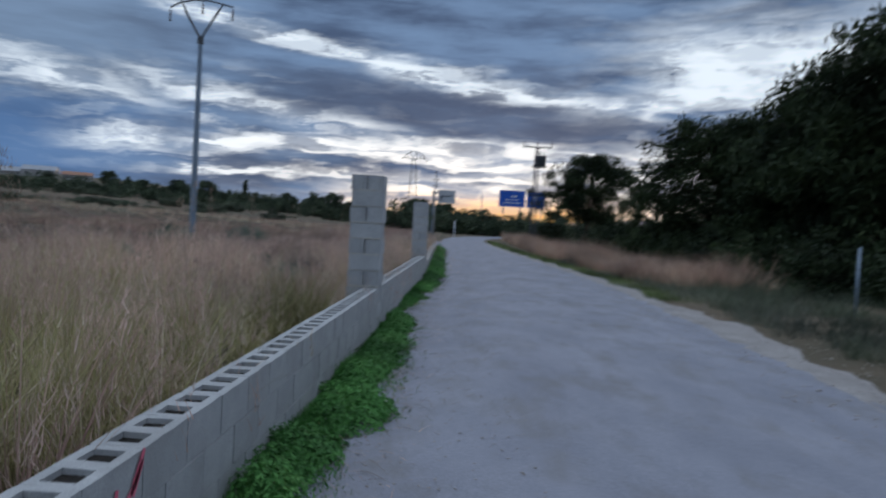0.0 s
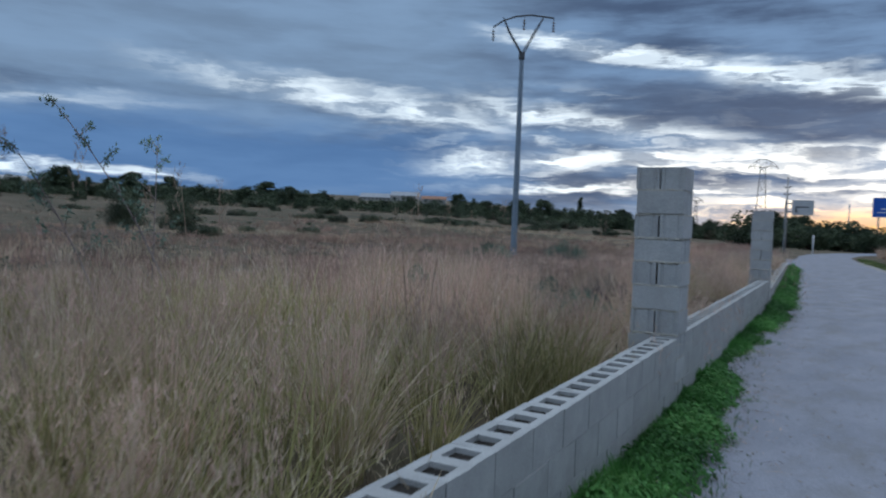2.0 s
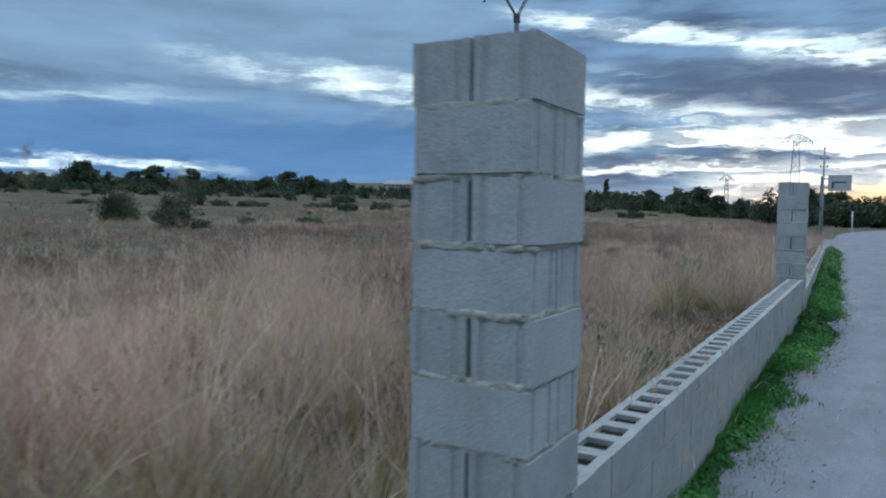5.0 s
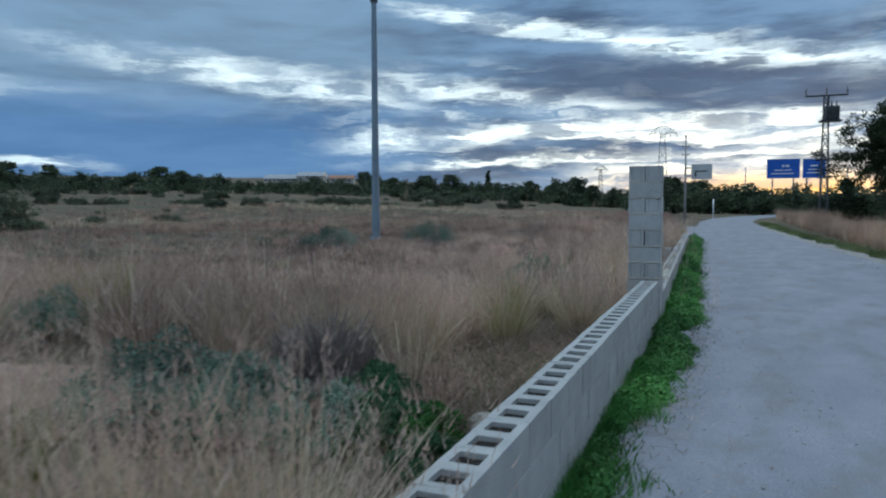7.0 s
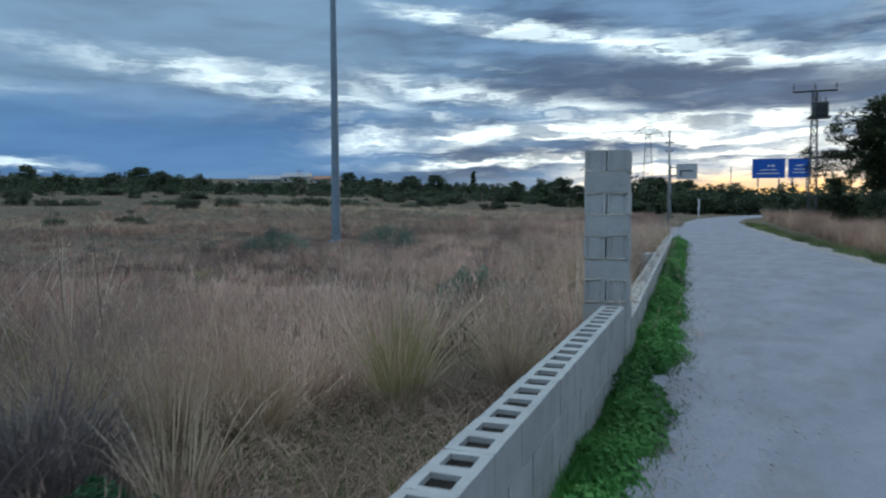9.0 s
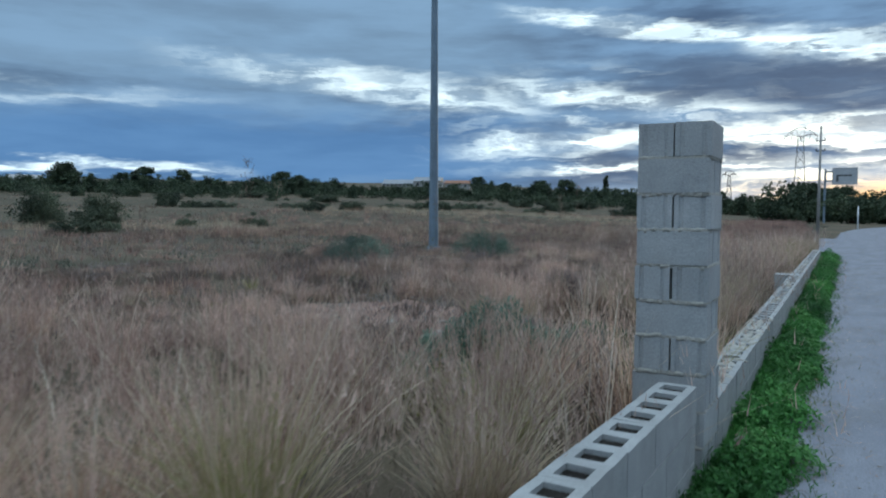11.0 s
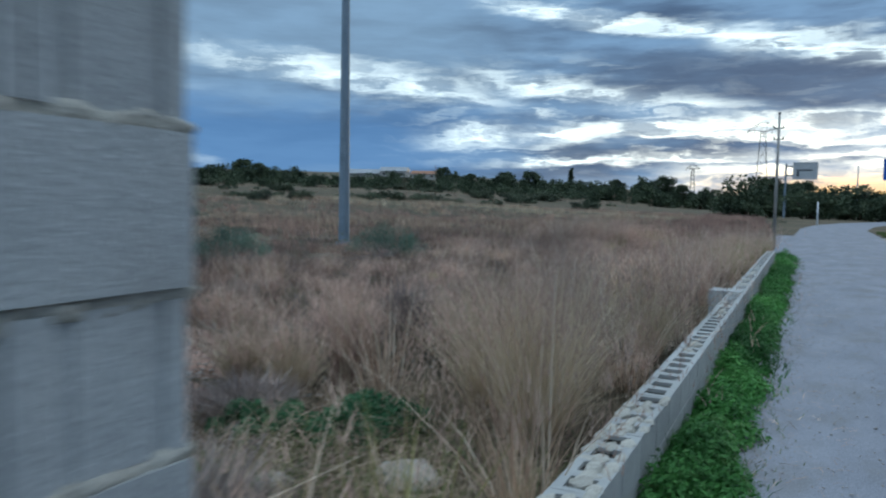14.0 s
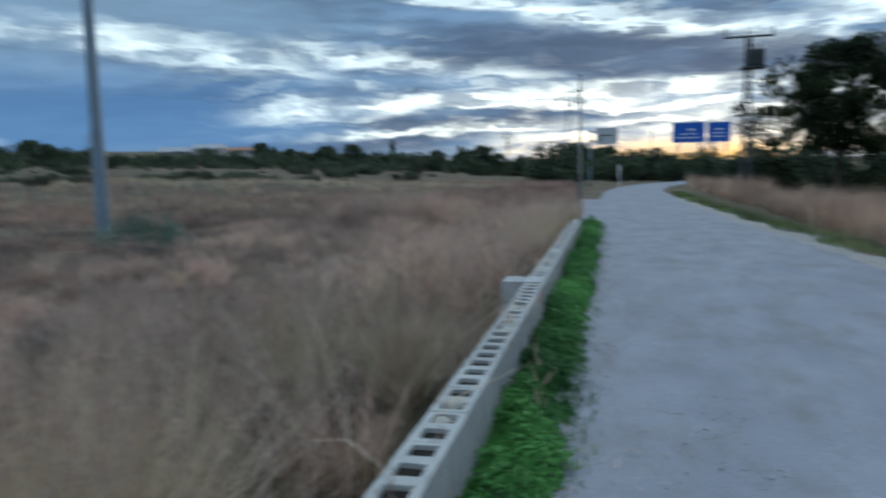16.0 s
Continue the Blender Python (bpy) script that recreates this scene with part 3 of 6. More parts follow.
# ---- block pillars ----
def pillar_block():
    """Block 0.4 x 0.2 along y, with the mason's grooves in both ends."""
    plan = []
    w, l = 0.2, 0.4
    e = [(0, 0), (0.024, 0), (0.030, 0.009), (0.046, 0.009), (0.051, 0.003),
         (0.148, 0.003), (0.153, 0.009), (0.168, 0.009), (0.173, 0), (0.2, 0)]
    plan += e
    plan += [(w, 0.1), (w, 0.2), (w, 0.3)]
    plan += [(x, l - y) for x, y in reversed(e)]
    plan += [(0, 0.3), (0, 0.2), (0, 0.1)]
    bm = bmesh.new()
    low = [bm.verts.new((x, y, 0)) for x, y in plan]
    high = [bm.verts.new((x, y, 0.186)) for x, y in plan]
    n = len(plan)
    for i in range(n):
        j = (i + 1) % n
        bm.faces.new((low[i], low[j], high[j], high[i]))
    bm.faces.new(low)
    bm.faces.new(list(reversed(high)))
    return bm


def rough_bed(seed, side=0.4, h=0.012):
    """Mortar squeezed out of a bed joint: a ring with a ragged bead."""
    rng = np.random.default_rng(seed)
    n = 200
    s = np.linspace(0, 4, n, endpoint=False)
    k, f = s.astype(int), s - s.astype(int)
    ring = np.array([(f_, 0) if k_ == 0 else (1, f_) if k_ == 1 else (1 - f_, 1) if k_ == 2 else (0, 1 - f_) for k_, f_ in zip(k, f)]) * side
    out = ring - side / 2
    out = out / np.abs(out).max(1, keepdims=True)
    bulge = np.convolve(np.tile(rng.random(n), 3), np.ones(3) / 3, "same")[n:2 * n]
    bulge = np.clip((bulge - 0.48) * 4.2, -0.6, 1.3)
    drop = np.convolve(np.tile(rng.random(n), 3), np.ones(7) / 7, "same")[n:2 * n] - 0.5
    rows = []
    for z, b in ((-0.010, -0.012), (-0.006, 0.35), (0.3 * h, 0.9), (0.75 * h, 1.0), (h + 0.004, 0.3), (h + 0.007, -0.012)):
        push = np.where(b > 0, -0.003 + 0.009 * b * np.maximum(bulge, -0.5), b)
        p = ring + out * push[:, None] if np.ndim(push) else ring + out * push
        zz = np.full(n, z) + 0.03 * drop * (1 if b > 0 else 0.6)
        rows.append(np.column_stack([p, zz]))
    v = np.concatenate(rows)
    ii = np.arange(n * 6).reshape(6, n)
    jj = np.roll(ii, -1, 1)
    q = np.stack([ii[:-1], jj[:-1], jj[1:], ii[1:]], -1).reshape(-1, 4)
    me = mesh_np("mortar_bed", v, quads=q, mat=M_MORTAR)
    me.shade_smooth()
    return me


pb_meshes = []
for s in range(3):
    b = pillar_block()
    soft_edges(b, 0.003, 0.0012, s + 10)
    pb_meshes.append(bm_mesh("block", b, M_PILLAR))


def pillar(y, x, base, courses, seed, label, turn=0.0):
    """Square pillar of paired blocks, laid crosswise course by course; its road face at x, its front at y."""
    rng = random.Random(seed)
    root = thing("block_pillar", label, "pillar", Matrix.Translation((x, y, base)) @ pose(0, 0, 0, 0, 0, turn) @ Matrix.Diagonal((0.965, 0.965, 1, 1)) @ Matrix.Translation((-0.4, 0, 0)), "pillars along the wall")
    for c in range(courses):
        z = (courses - 1 - c) * 0.2 + 0.012
        for k in (0, 1):
            jig = Matrix.Translation((rng.uniform(-0.004, 0.004), rng.uniform(-0.004, 0.004), 0)) @ pose(0, 0, 0, 0, 0, rng.uniform(-0.5, 0.5))
            if c % 2 == 0:
                m = Matrix.Translation((0.214 * k - 0.007, 0, z))
            else:
                m = Matrix.Translation((0.4, 0.001 + k * 0.2, z)) @ pose(0, 0, 0, 0, 0, 90)
            part("block", rng.choice(pb_meshes), M_PILLAR, root, at=jig @ m)
        part("mortar_bed", rough_bed(seed * 20 + c), M_MORTAR, root, "pale squeezed-out mortar", at=Matrix.Translation((0, 0, z - 0.014)))
    return root


pillar(8.0, 0.0, 0.6, 7, 1, "tall grey concrete block pillar with ragged mortar joints")
pillar(17.8, 0.0, 0.6, 7, 2, "tall grey concrete block pillar with ragged mortar joints", 1.5)
for y in (8.0, 17.8):
    base = thing("pillar_footing", "grey block footing of a pillar in the wall line", "footing", Matrix.Translation((-0.4, y, 0)))
    for c in range(4):
        for k in (0, 1):
            m = Matrix.Translation((0.0005 + k * 0.2, 0, 0.405 - 0.2 * c)) if c % 2 else Matrix.Translation((0.4, k * 0.2, 0.405 - 0.2 * c)) @ pose(0, 0, 0, 0, 0, 90)
            part("block", pb_meshes[c % 3], M_PILLAR, base, at=m)
        part("mortar_bed", rough_bed(90 + c), M_MORTAR, base, at=Matrix.Translation((0, 0, 0.391 - 0.2 * c)))
pillar(27.5, -0.36, -0.19, 3, 3, "broken stub of a concrete block pillar in the grass")


# ---- stones ----
def stone(x, y, size, seed, z=None, label="pale rough limestone lying in the grass"):
    bm = bmesh.new()
    bmesh.ops.create_icosphere(bm, subdivisions=3, radius=1)
    for v in bm.verts:
        k = 1 + 0.5 * noise.noise(v.co * 0.9 + Vector((seed * 5.3, seed, 0))) + 0.16 * noise.noise(v.co * 3 + Vector((0, seed * 1.7, 0)))
        v.co = Vector((v.co.x * size[0], v.co.y * size[1], max(v.co.z, -0.6) * size[2])) * k
    ob = new("stone", bm_mesh("stone", bm, M_STONE))
    ob.matrix_world = Matrix.Translation((x, y, (float(land(x, y)) if z is None else z) + size[2] * 0.4)) @ pose(0, 0, 0, 0, 0, seed * 37)
    return tagged(ob, label, "stone", "stones in the field")


for i, (x, y, s) in enumerate(((-0.60, 12.98, 0.21), (-0.45, 13.3, 0.2), (-0.42, 12.72, 0.14), (-1.2, 20.7, 0.2), (-3.15, 20.55, 0.13), (-3.3, 20.35, 0.15),
                               (-2.6, 20.9, 0.13), (-3.4, 20.9, 0.11), (-3.2, 21.3, 0.09), (-1.9, 20.4, 0.1), (-3.9, 21.4, 0.08), (-4.4, 21.0, 0.09))):
    stone(x, y, (s, s * 0.8, s * 0.62), i + 1)
stone(0.12, 18.3, (0.05, 0.035, 0.03), 40, 0.12, "small white scrap lying in the green verge")
pebble_rng = np.random.default_rng(5)


def pebbles(name, n, xs, ys, size, mat, label):
    x, y = pebble_rng.uniform(*xs, n), pebble_rng.uniform(*ys, n)
    l, r = road_edges(y)
    s = size * pebble_rng.uniform(0.4, 1.3, n)
    base = np.array([(1, 0, 0), (0, 1, 0), (-1, 0, 0), (0, -1, 0), (0, 0, 0.8), (0, 0, -0.5)])
    f = np.array([(0, 1, 4), (1, 2, 4), (2, 3, 4), (3, 0, 4), (1, 0, 5), (2, 1, 5), (3, 2, 5), (0, 3, 5)])
    ang = pebble_rng.uniform(0, 6.28, n)
    bx = base[None] * (1 + pebble_rng.normal(0, 0.2, (n, 6, 3)))
    vx = bx[..., 0] * np.cos(ang)[:, None] - bx[..., 1] * np.sin(ang)[:, None]
    vy_ = bx[..., 0] * np.sin(ang)[:, None] + bx[..., 1] * np.cos(ang)[:, None]
    z = np.where((x > l) & (x < r), 0.04, np.where(x > -0.2, 0.02, land(x, y) + 0.03))
    v = np.stack([x[:, None] + s[:, None] * vx, y[:, None] + 1.2 * s[:, None] * vy_, z[:, None] + s[:, None] * 0.6 * bx[..., 2]], -1)
    t = (np.arange(n)[:, None, None] * 6 + f[None]).reshape(-1, 3)
    return tagged(new(name, mesh_np(name, v, tris=t, mat=mat)), label, "gravel", kind="stuff")


pebbles("gravel", 3500, (0.3, 1.6), (0, 45), 0.009, M_STONE, "loose small gravel along the edge of the track")
pebbles("gravel", 3000, (3.6, 6.4), (2, 45), 0.016, M_STONE, "loose stones along the far edge of the track")
pebbles("rubble", 2500, (-7.0, -2.4), (20.2, 24.3), 0.022, M_STONE, "small rubble scattered over bare soil")


# ---- power pole in the field ----
def power_pole(x, y, top):
    z0 = float(land(x, y))
    root = thing("power_pole", "tall tapered grey steel power pole with forked crossarm", "utility pole", Matrix.Translation((x, y, z0)))
    h = top - z0
    bm = bmesh.new()
    rod(bm, (0, 0, -0.3), (0, 0, h), 0.19, 0.115, 8)
    part("shaft", bm, M_STEEL, root, smooth_faces=False)
    bm = bmesh.new()
    rod(bm, (0, 0, h - 0.25), (0, 0, h + 0.12), 0.17, 0.17, 8)
    part("head_collar", bm, M_DARKSTEEL, root)
    bm = bmesh.new()
    rod(bm, (0, 0, 0), (0, 0, 0.12), 0.30, 0.26, 12)
    part("foot_plate", bm, M_STEEL, root)
    ax, ay = math.cos(radians(22)), math.sin(radians(22))
    for sgn, up in ((-1, 1.55), (1, 1.75)):
        bm = bmesh.new()
        for off in (-0.06, 0.06):
            rod(bm, (off * ay, off * ax, h), (sgn * 0.72 * ax + off * ay, sgn * 0.72 * ay + off * ax, h + up * 0.78), 0.03, 0.03, 6)
            rod(bm, (sgn * 0.72 * ax + off * ay, sgn * 0.72 * ay + off * ax, h + up * 0.78), (sgn * 1.05 * ax, sgn * 1.05 * ay, h + 1.95), 0.03, 0.03, 6)
        part("fork_arm", bm, M_DARKSTEEL, root)
    bm = bmesh.new()
    pts = [(-1.55, 1.45), (-1.05, 1.78), (-0.4, 2.0), (0.4, 2.08), (1.05, 2.0), (1.6, 1.92)]
    for (a, za), (b, zb) in zip(pts, pts[1:]):
        rod(bm, (a * ax, a * ay, h + za), (b * ax, b * ay, h + zb), 0.045, 0.045, 6)
    part("crossarm", bm, M_DARKSTEEL, root)
    for a, za, n in ((-1.55, 1.45, 4), (0.05, 2.04, 4), (1.58, 1.92, 4)):
        bm = bmesh.new()
        rod(bm, (a * ax, a * ay, h + za), (a * ax, a * ay, h + za - 0.75), 0.018, 0.018, 6)
        string = part("insulator", bm, M_GLAZE, root, "dark glazed insulator string")
        for k in range(n):
            zz = h + za - 0.22 - k * 0.14
            bm = bmesh.new()
            rod(bm, (a * ax, a * ay, zz), (a * ax, a * ay, zz - 0.05), 0.05, 0.085, 10)
            part("disc", bm, M_GLAZE, string)
    return root


power_pole(-13.77, 36.9, 10.6)


def telephone_pole(x, y, top):
    z0 = float(land(x, y))
    root = thing("telephone_pole", "thin weathered wooden telephone pole with small crossarm", "utility pole", Matrix.Translation((x, y, z0)))
    bm = bmesh.new()
    rod(bm, (0, 0, -0.3), (0, 0, top - z0), 0.066, 0.042, 10)
    part("shaft", bm, M_WOODPOLE, root, smooth_faces=True)
    bm = bmesh.new()
    rod(bm, (0, 0, top - z0 - 0.05), (0, 0, top - z0 + 0.02), 0.05, 0.04, 10)
    part("cap", bm, M_DARKSTEEL, root)
    for z in (0.55, 0.95):
        bm = bmesh.new()
        rod(bm, (-0.16, 0, top - z0 - z), (0.16, 0, top - z0 - z), 0.018, 0.018, 6)
        for s in (-0.15, 0.15):
            rod(bm, (s, 0, top - z0 - z), (s, 0, top - z0 - z + 0.09), 0.028, 0.02, 8)
        part("bracket", bm, M_DARKSTEEL, root)
    return root


telephone_pole(-1.27, 46.0, 4.9)


def lattice_pole(x, y, top, half, label, transformer):
    z0 = float(land(x, y))
    h = top - z0
    root = thing("lattice_pole", label, "utility pole", Matrix.Translation((x, y, z0)))
    r0, r1 = half, half * 0.55
    cs = ((-1, -1), (1, -1), (1, 1), (-1, 1))
    for a, b in cs:
        bm = bmesh.new()
        rod(bm, (a * r0, b * r0, -0.2), (a * r1, b * r1, h), 0.05, 0.05, 4)
        part("leg", bm, M_DARKSTEEL, root)
    bm = bmesh.new()
    n = 12
    for k in range(n):
        za, zb = h * k / n, h * (k + 1) / n
        ra, rb = r0 + (r1 - r0) * k / n, r0 + (r1 - r0) * (k + 1) / n
        for i in range(4):
            (a, b), (c, d) = cs[i], cs[(i + 1) % 4]
            if k % 2:
                a, b, c, d = c, d, a, b
            rod(bm, (a * ra, b * ra, za), (c * rb, d * rb, zb), 0.028, 0.028, 4)
            rod(bm, (a * rb, b * rb, zb), (c * rb, d * rb, zb), 0.022, 0.022, 4)
    part("bracing", bm, M_DARKSTEEL, root)
    bm = bmesh.new()
    for yy in (-0.12, 0.12):
        rod(bm, (-1.35, yy, h), (1.35, yy, h), 0.05, 0.05, 4)
    part("crossarm", bm, M_DARKSTEEL, root)
    for a in (-1.3, 0, 1.3):
        bm = bmesh.new()
        rod(bm, (a, 0, h), (a, 0, h + 0.55), 0.03, 0.02, 6)
        for k in range(3):
            rod(bm, (a, 0, h + 0.15 + 0.12 * k), (a, 0, h + 0.2 + 0.12 * k), 0.09, 0.05, 10)
        part("insulator", bm, M_GLAZE, root)
    if transformer:
        bm = bmesh.new()
        box(bm, (-0.1, -0.62, h - 1.75), (0.8, 0.5, h - 0.8), 0.05)
        tank = part("transformer", bm, M_DARKSTEEL, root, "dark finned transformer tank")
        for k in range(7):
            bm = bmesh.new()
            box(bm, (-0.05 + k * 0.125, -0.74, h - 1.65), (k * 0.125, -0.618, h - 0.92))
            part("cooling_fin", bm, M_DARKSTEEL, tank)
        for a in (0.05, 0.35, 0.65):
            bm = bmesh.new()
            rod(bm, (a, 0, h - 0.76), (a, 0, h - 0.4), 0.06, 0.03, 8)
            part("bushing", bm, M_GLAZE, root)
        bm = bmesh.new()
        box(bm, (-0.4, -0.65, h - 1.86), (0.95, 0.5, h - 1.76))
        part("platform", bm, M_DARKSTEEL, root)
    return root


lattice_pole(7.0, 66.0, 9.15, 0.27, "dark steel lattice pole carrying a transformer", True)


def pylon(x, y, top, width, label):
    z0 = float(land(x, y))
    h = top - z0
    root = thing("pylon", label, "pylon", Matrix.Translation((x, y, z0)), "distant pylons")
    cs = ((-1, -1), (1, -1), (1, 1), (-1, 1))
    r0, r1 = width * 0.22, width * 0.08
    for a, b in cs:
        bm = bmesh.new()
        rod(bm, (a * r0, b * r0, -0.5), (a * r1, b * r1, h * 0.9), 0.07, 0.06, 4)
        part("leg", bm, M_DARKSTEEL, root)
    bm = bmesh.new()
    for k in range(8):
        za, zb = h * 0.9 * k / 8, h * 0.9 * (k + 1) / 8
        ra, rb = r0 + (r1 - r0) * k / 8, r0 + (r1 - r0) * (k + 1) / 8
        for i in range(4):
            (a, b), (c, d) = cs[i], cs[(i + 1) % 4]
            rod(bm, (a * ra, b * ra, za), (c * rb, d * rb, zb), 0.035, 0.035, 4)
            rod(bm, (c * ra, d * ra, za), (a * rb, b * rb, zb), 0.035, 0.035, 4)
    part("bracing", bm, M_DARKSTEEL, root)
    bm = bmesh.new()
    w = width / 2
    arc = [(-w, 0.89), (-0.62 * w, 0.95), (-0.25 * w, 0.99), (0.25 * w, 0.99), (0.62 * w, 0.95), (w, 0.89)]
    flat_ = [(-w, 0.89), (-0.6 * w, 0.91), (-0.2 * w, 0.89), (0.2 * w, 0.89), (0.6 * w, 0.91), (w, 0.89)]
    for line in (arc, flat_):
        for (a, za), (b, zb) in zip(line, line[1:]):
            rod(bm, (a, 0, h * za), (b, 0, h * zb), 0.10, 0.10, 4)
    for (a, za), (b, zb) in zip(arc, flat_):
        rod(bm, (a, 0, h * za), (b, 0, h * zb), 0.05, 0.05, 4)
    for (a, za), (b, zb) in zip(arc[1:], flat_):
        rod(bm, (a, 0, h * za), (b, 0, h * zb), 0.05, 0.05, 4)
    part("crossarm", bm, M_DARKSTEEL, root)
    for a in (-w, -0.55 * w, 0, 0.55 * w, w):
        bm = bmesh.new()
        rod(bm, (a, 0, h * 0.9), (a, 0, h * 0.9 - 0.05 * h), 0.09, 0.09, 6)
        part("insulator", bm, M_GLAZE, root)
    return root


pylon(-23.8, 300, 32.0, 10.5, "distant steel lattice pylon with arched crossarm")
pylon(-47.6, 300, 17.0, 5.0, "small distant steel lattice pylon")


# ---- road signs ----
def road_sign(x0, x1, y, z0, z1, sheet, label, bars, posts):
    root = thing("road_sign", label, "road sign", Matrix.Translation((0, y, 0)))
    bm = bmesh.new()
    box(bm, (x0, 0, z0), (x1, 0.12, z1), 0.03)
    panel = part("panel", bm, sheet, root)
    bm = bmesh.new()
    t = 0.10
    for lo, hi in (((x0, z0), (x1, z0 + t)), ((x0, z1 - t), (x1, z1)), ((x0, z0 + t), (x0 + t, z1 - t)), ((x1 - t, z0 + t), (x1, z1 - t))):
        box(bm, (lo[0], -0.03, lo[1]), (hi[0], -0.004, hi[1]))
    part("border", bm, M_WHITE if sheet is M_BLUE else M_GREYSIGN, panel)
    for u, v, w, t in bars:
        bm = bmesh.new()
        bx, bz = x0 + u * (x1 - x0), z0 + v * (z1 - z0)
        box(bm, (bx, -0.03, bz), (bx + w * (x1 - x0), -0.004, bz + t * (z1 - z0)))
        part("lettering", bm, M_WHITE if sheet is M_BLUE else M_DARKSTEEL, panel)
    for px in posts:
        bm = bmesh.new()
        zb = float(land(px, y))
        box(bm, (px - 0.14, 0.13, zb - 0.2), (px + 0.14, 0.40, z1 - 0.15))
        part("post", bm, M_STEEL, root)
    return root


road_sign(7.75, 13.95, 170, 6.65, 10.65, M_BLUE, "large blue motorway direction sign on steel posts",
          ((0.46, 0.58, 0.06, 0.11), (0.56, 0.58, 0.12, 0.11), (0.24, 0.40, 0.25, 0.05), (0.52, 0.40, 0.22, 0.05), (0.14, 0.22, 0.68, 0.05)), (8.9, 12.8))
road_sign(14.35, 18.6, 170, 6.65, 10.55, M_BLUE, "smaller blue motorway sign beside the large one",
          ((0.35, 0.60, 0.3, 0.08), (0.25, 0.42, 0.5, 0.05), (0.2, 0.25, 0.55, 0.05)), (15.2, 17.8))
road_sign(-5.0, -1.85, 130, 5.45, 7.85, M_GREYSIGN, "pale grey road sign on a side bracket post",
          ((0.16, 0.50, 0.62, 0.08), (0.16, 0.18, 0.09, 0.3)), (-5.9,))
grey_sign = [o for o in scene.objects if o.get("label", "").startswith("pale grey road sign")][0]
for zb in (7.2, 5.9):
    bm = bmesh.new()
    box(bm, (-5.9, 0.13, zb), (-4.2, 0.25, zb + 0.2))
    part("bracket", bm, M_STEEL, grey_sign)


def slim_post(x, y, h, mat, label, r=0.05):
    ob = thing("post", label, "post", Matrix.Translation((x, y, float(land(x, y)))))
    bm = bmesh.new()
    rod(bm, (0, 0, -0.2), (0, 0, h), r, r, 10)
    part("shaft", bm, mat, ob, smooth_faces=True)
    bm = bmesh.new()
    rod(bm, (0, 0, h), (0, 0, h + r * 0.6), r * 1.02, r * 0.5, 10)
    part("cap", bm, mat, ob)
    return ob


slim_post(-0.7, 85, 2.0, M_WHITE, "white roadside marker post", 0.055)
slim_post(9.1, 14, 1.4, M_STEEL, "thin galvanised fence post in dry grass", 0.03)
slim_post(3.4, 150, 8.2, M_STEEL, "thin distant lighting column", 0.1)
slim_post(21.0, 160, 8.0, M_STEEL, "thin distant lighting column", 0.1)


# ---- trees ----
def leaf_cloud(rng, centres, radii, per, size, longish=2.2):
    n = len(centres) * per
    c = np.repeat(centres, per, 0)
    r = np.repeat(radii, per, 0)
    d = rng.normal(0, 1, (n, 3))
    d /= np.linalg.norm(d, axis=1, keepdims=True)
    p = c + d * r * (rng.random((n, 1)) ** 0.45)
    u = rng.normal(0, 1, (n, 3)) + d * 0.8
    u[:, 2] += 0.35
    u /= np.linalg.norm(u, axis=1, keepdims=True)
    w = np.cross(u, rng.normal(0, 1, (n, 3)))
    w /= np.linalg.norm(w, axis=1, keepdims=True) + 1e-9
    s = size * rng.uniform(0.6, 1.4, (n, 1))
    a, b = u * s * longish / 2, w * s / 2
    v = np.stack([p - a, p + b * 0.8 - a * 0.1, p + a, p - b * 0.8 + a * 0.1], 1).reshape(-1, 3)
    return v, np.arange(n * 4).reshape(-1, 4)


def limb(bm, pts, r0, r1, sides=7):
    for i, (a, b) in enumerate(zip(pts, pts[1:])):
        f0, f1 = i / (len(pts) - 1), (i + 1) / (len(pts) - 1)
        rod(bm, a, b, r0 + (r1 - r0) * f0, r0 + (r1 - r0) * f1, sides)


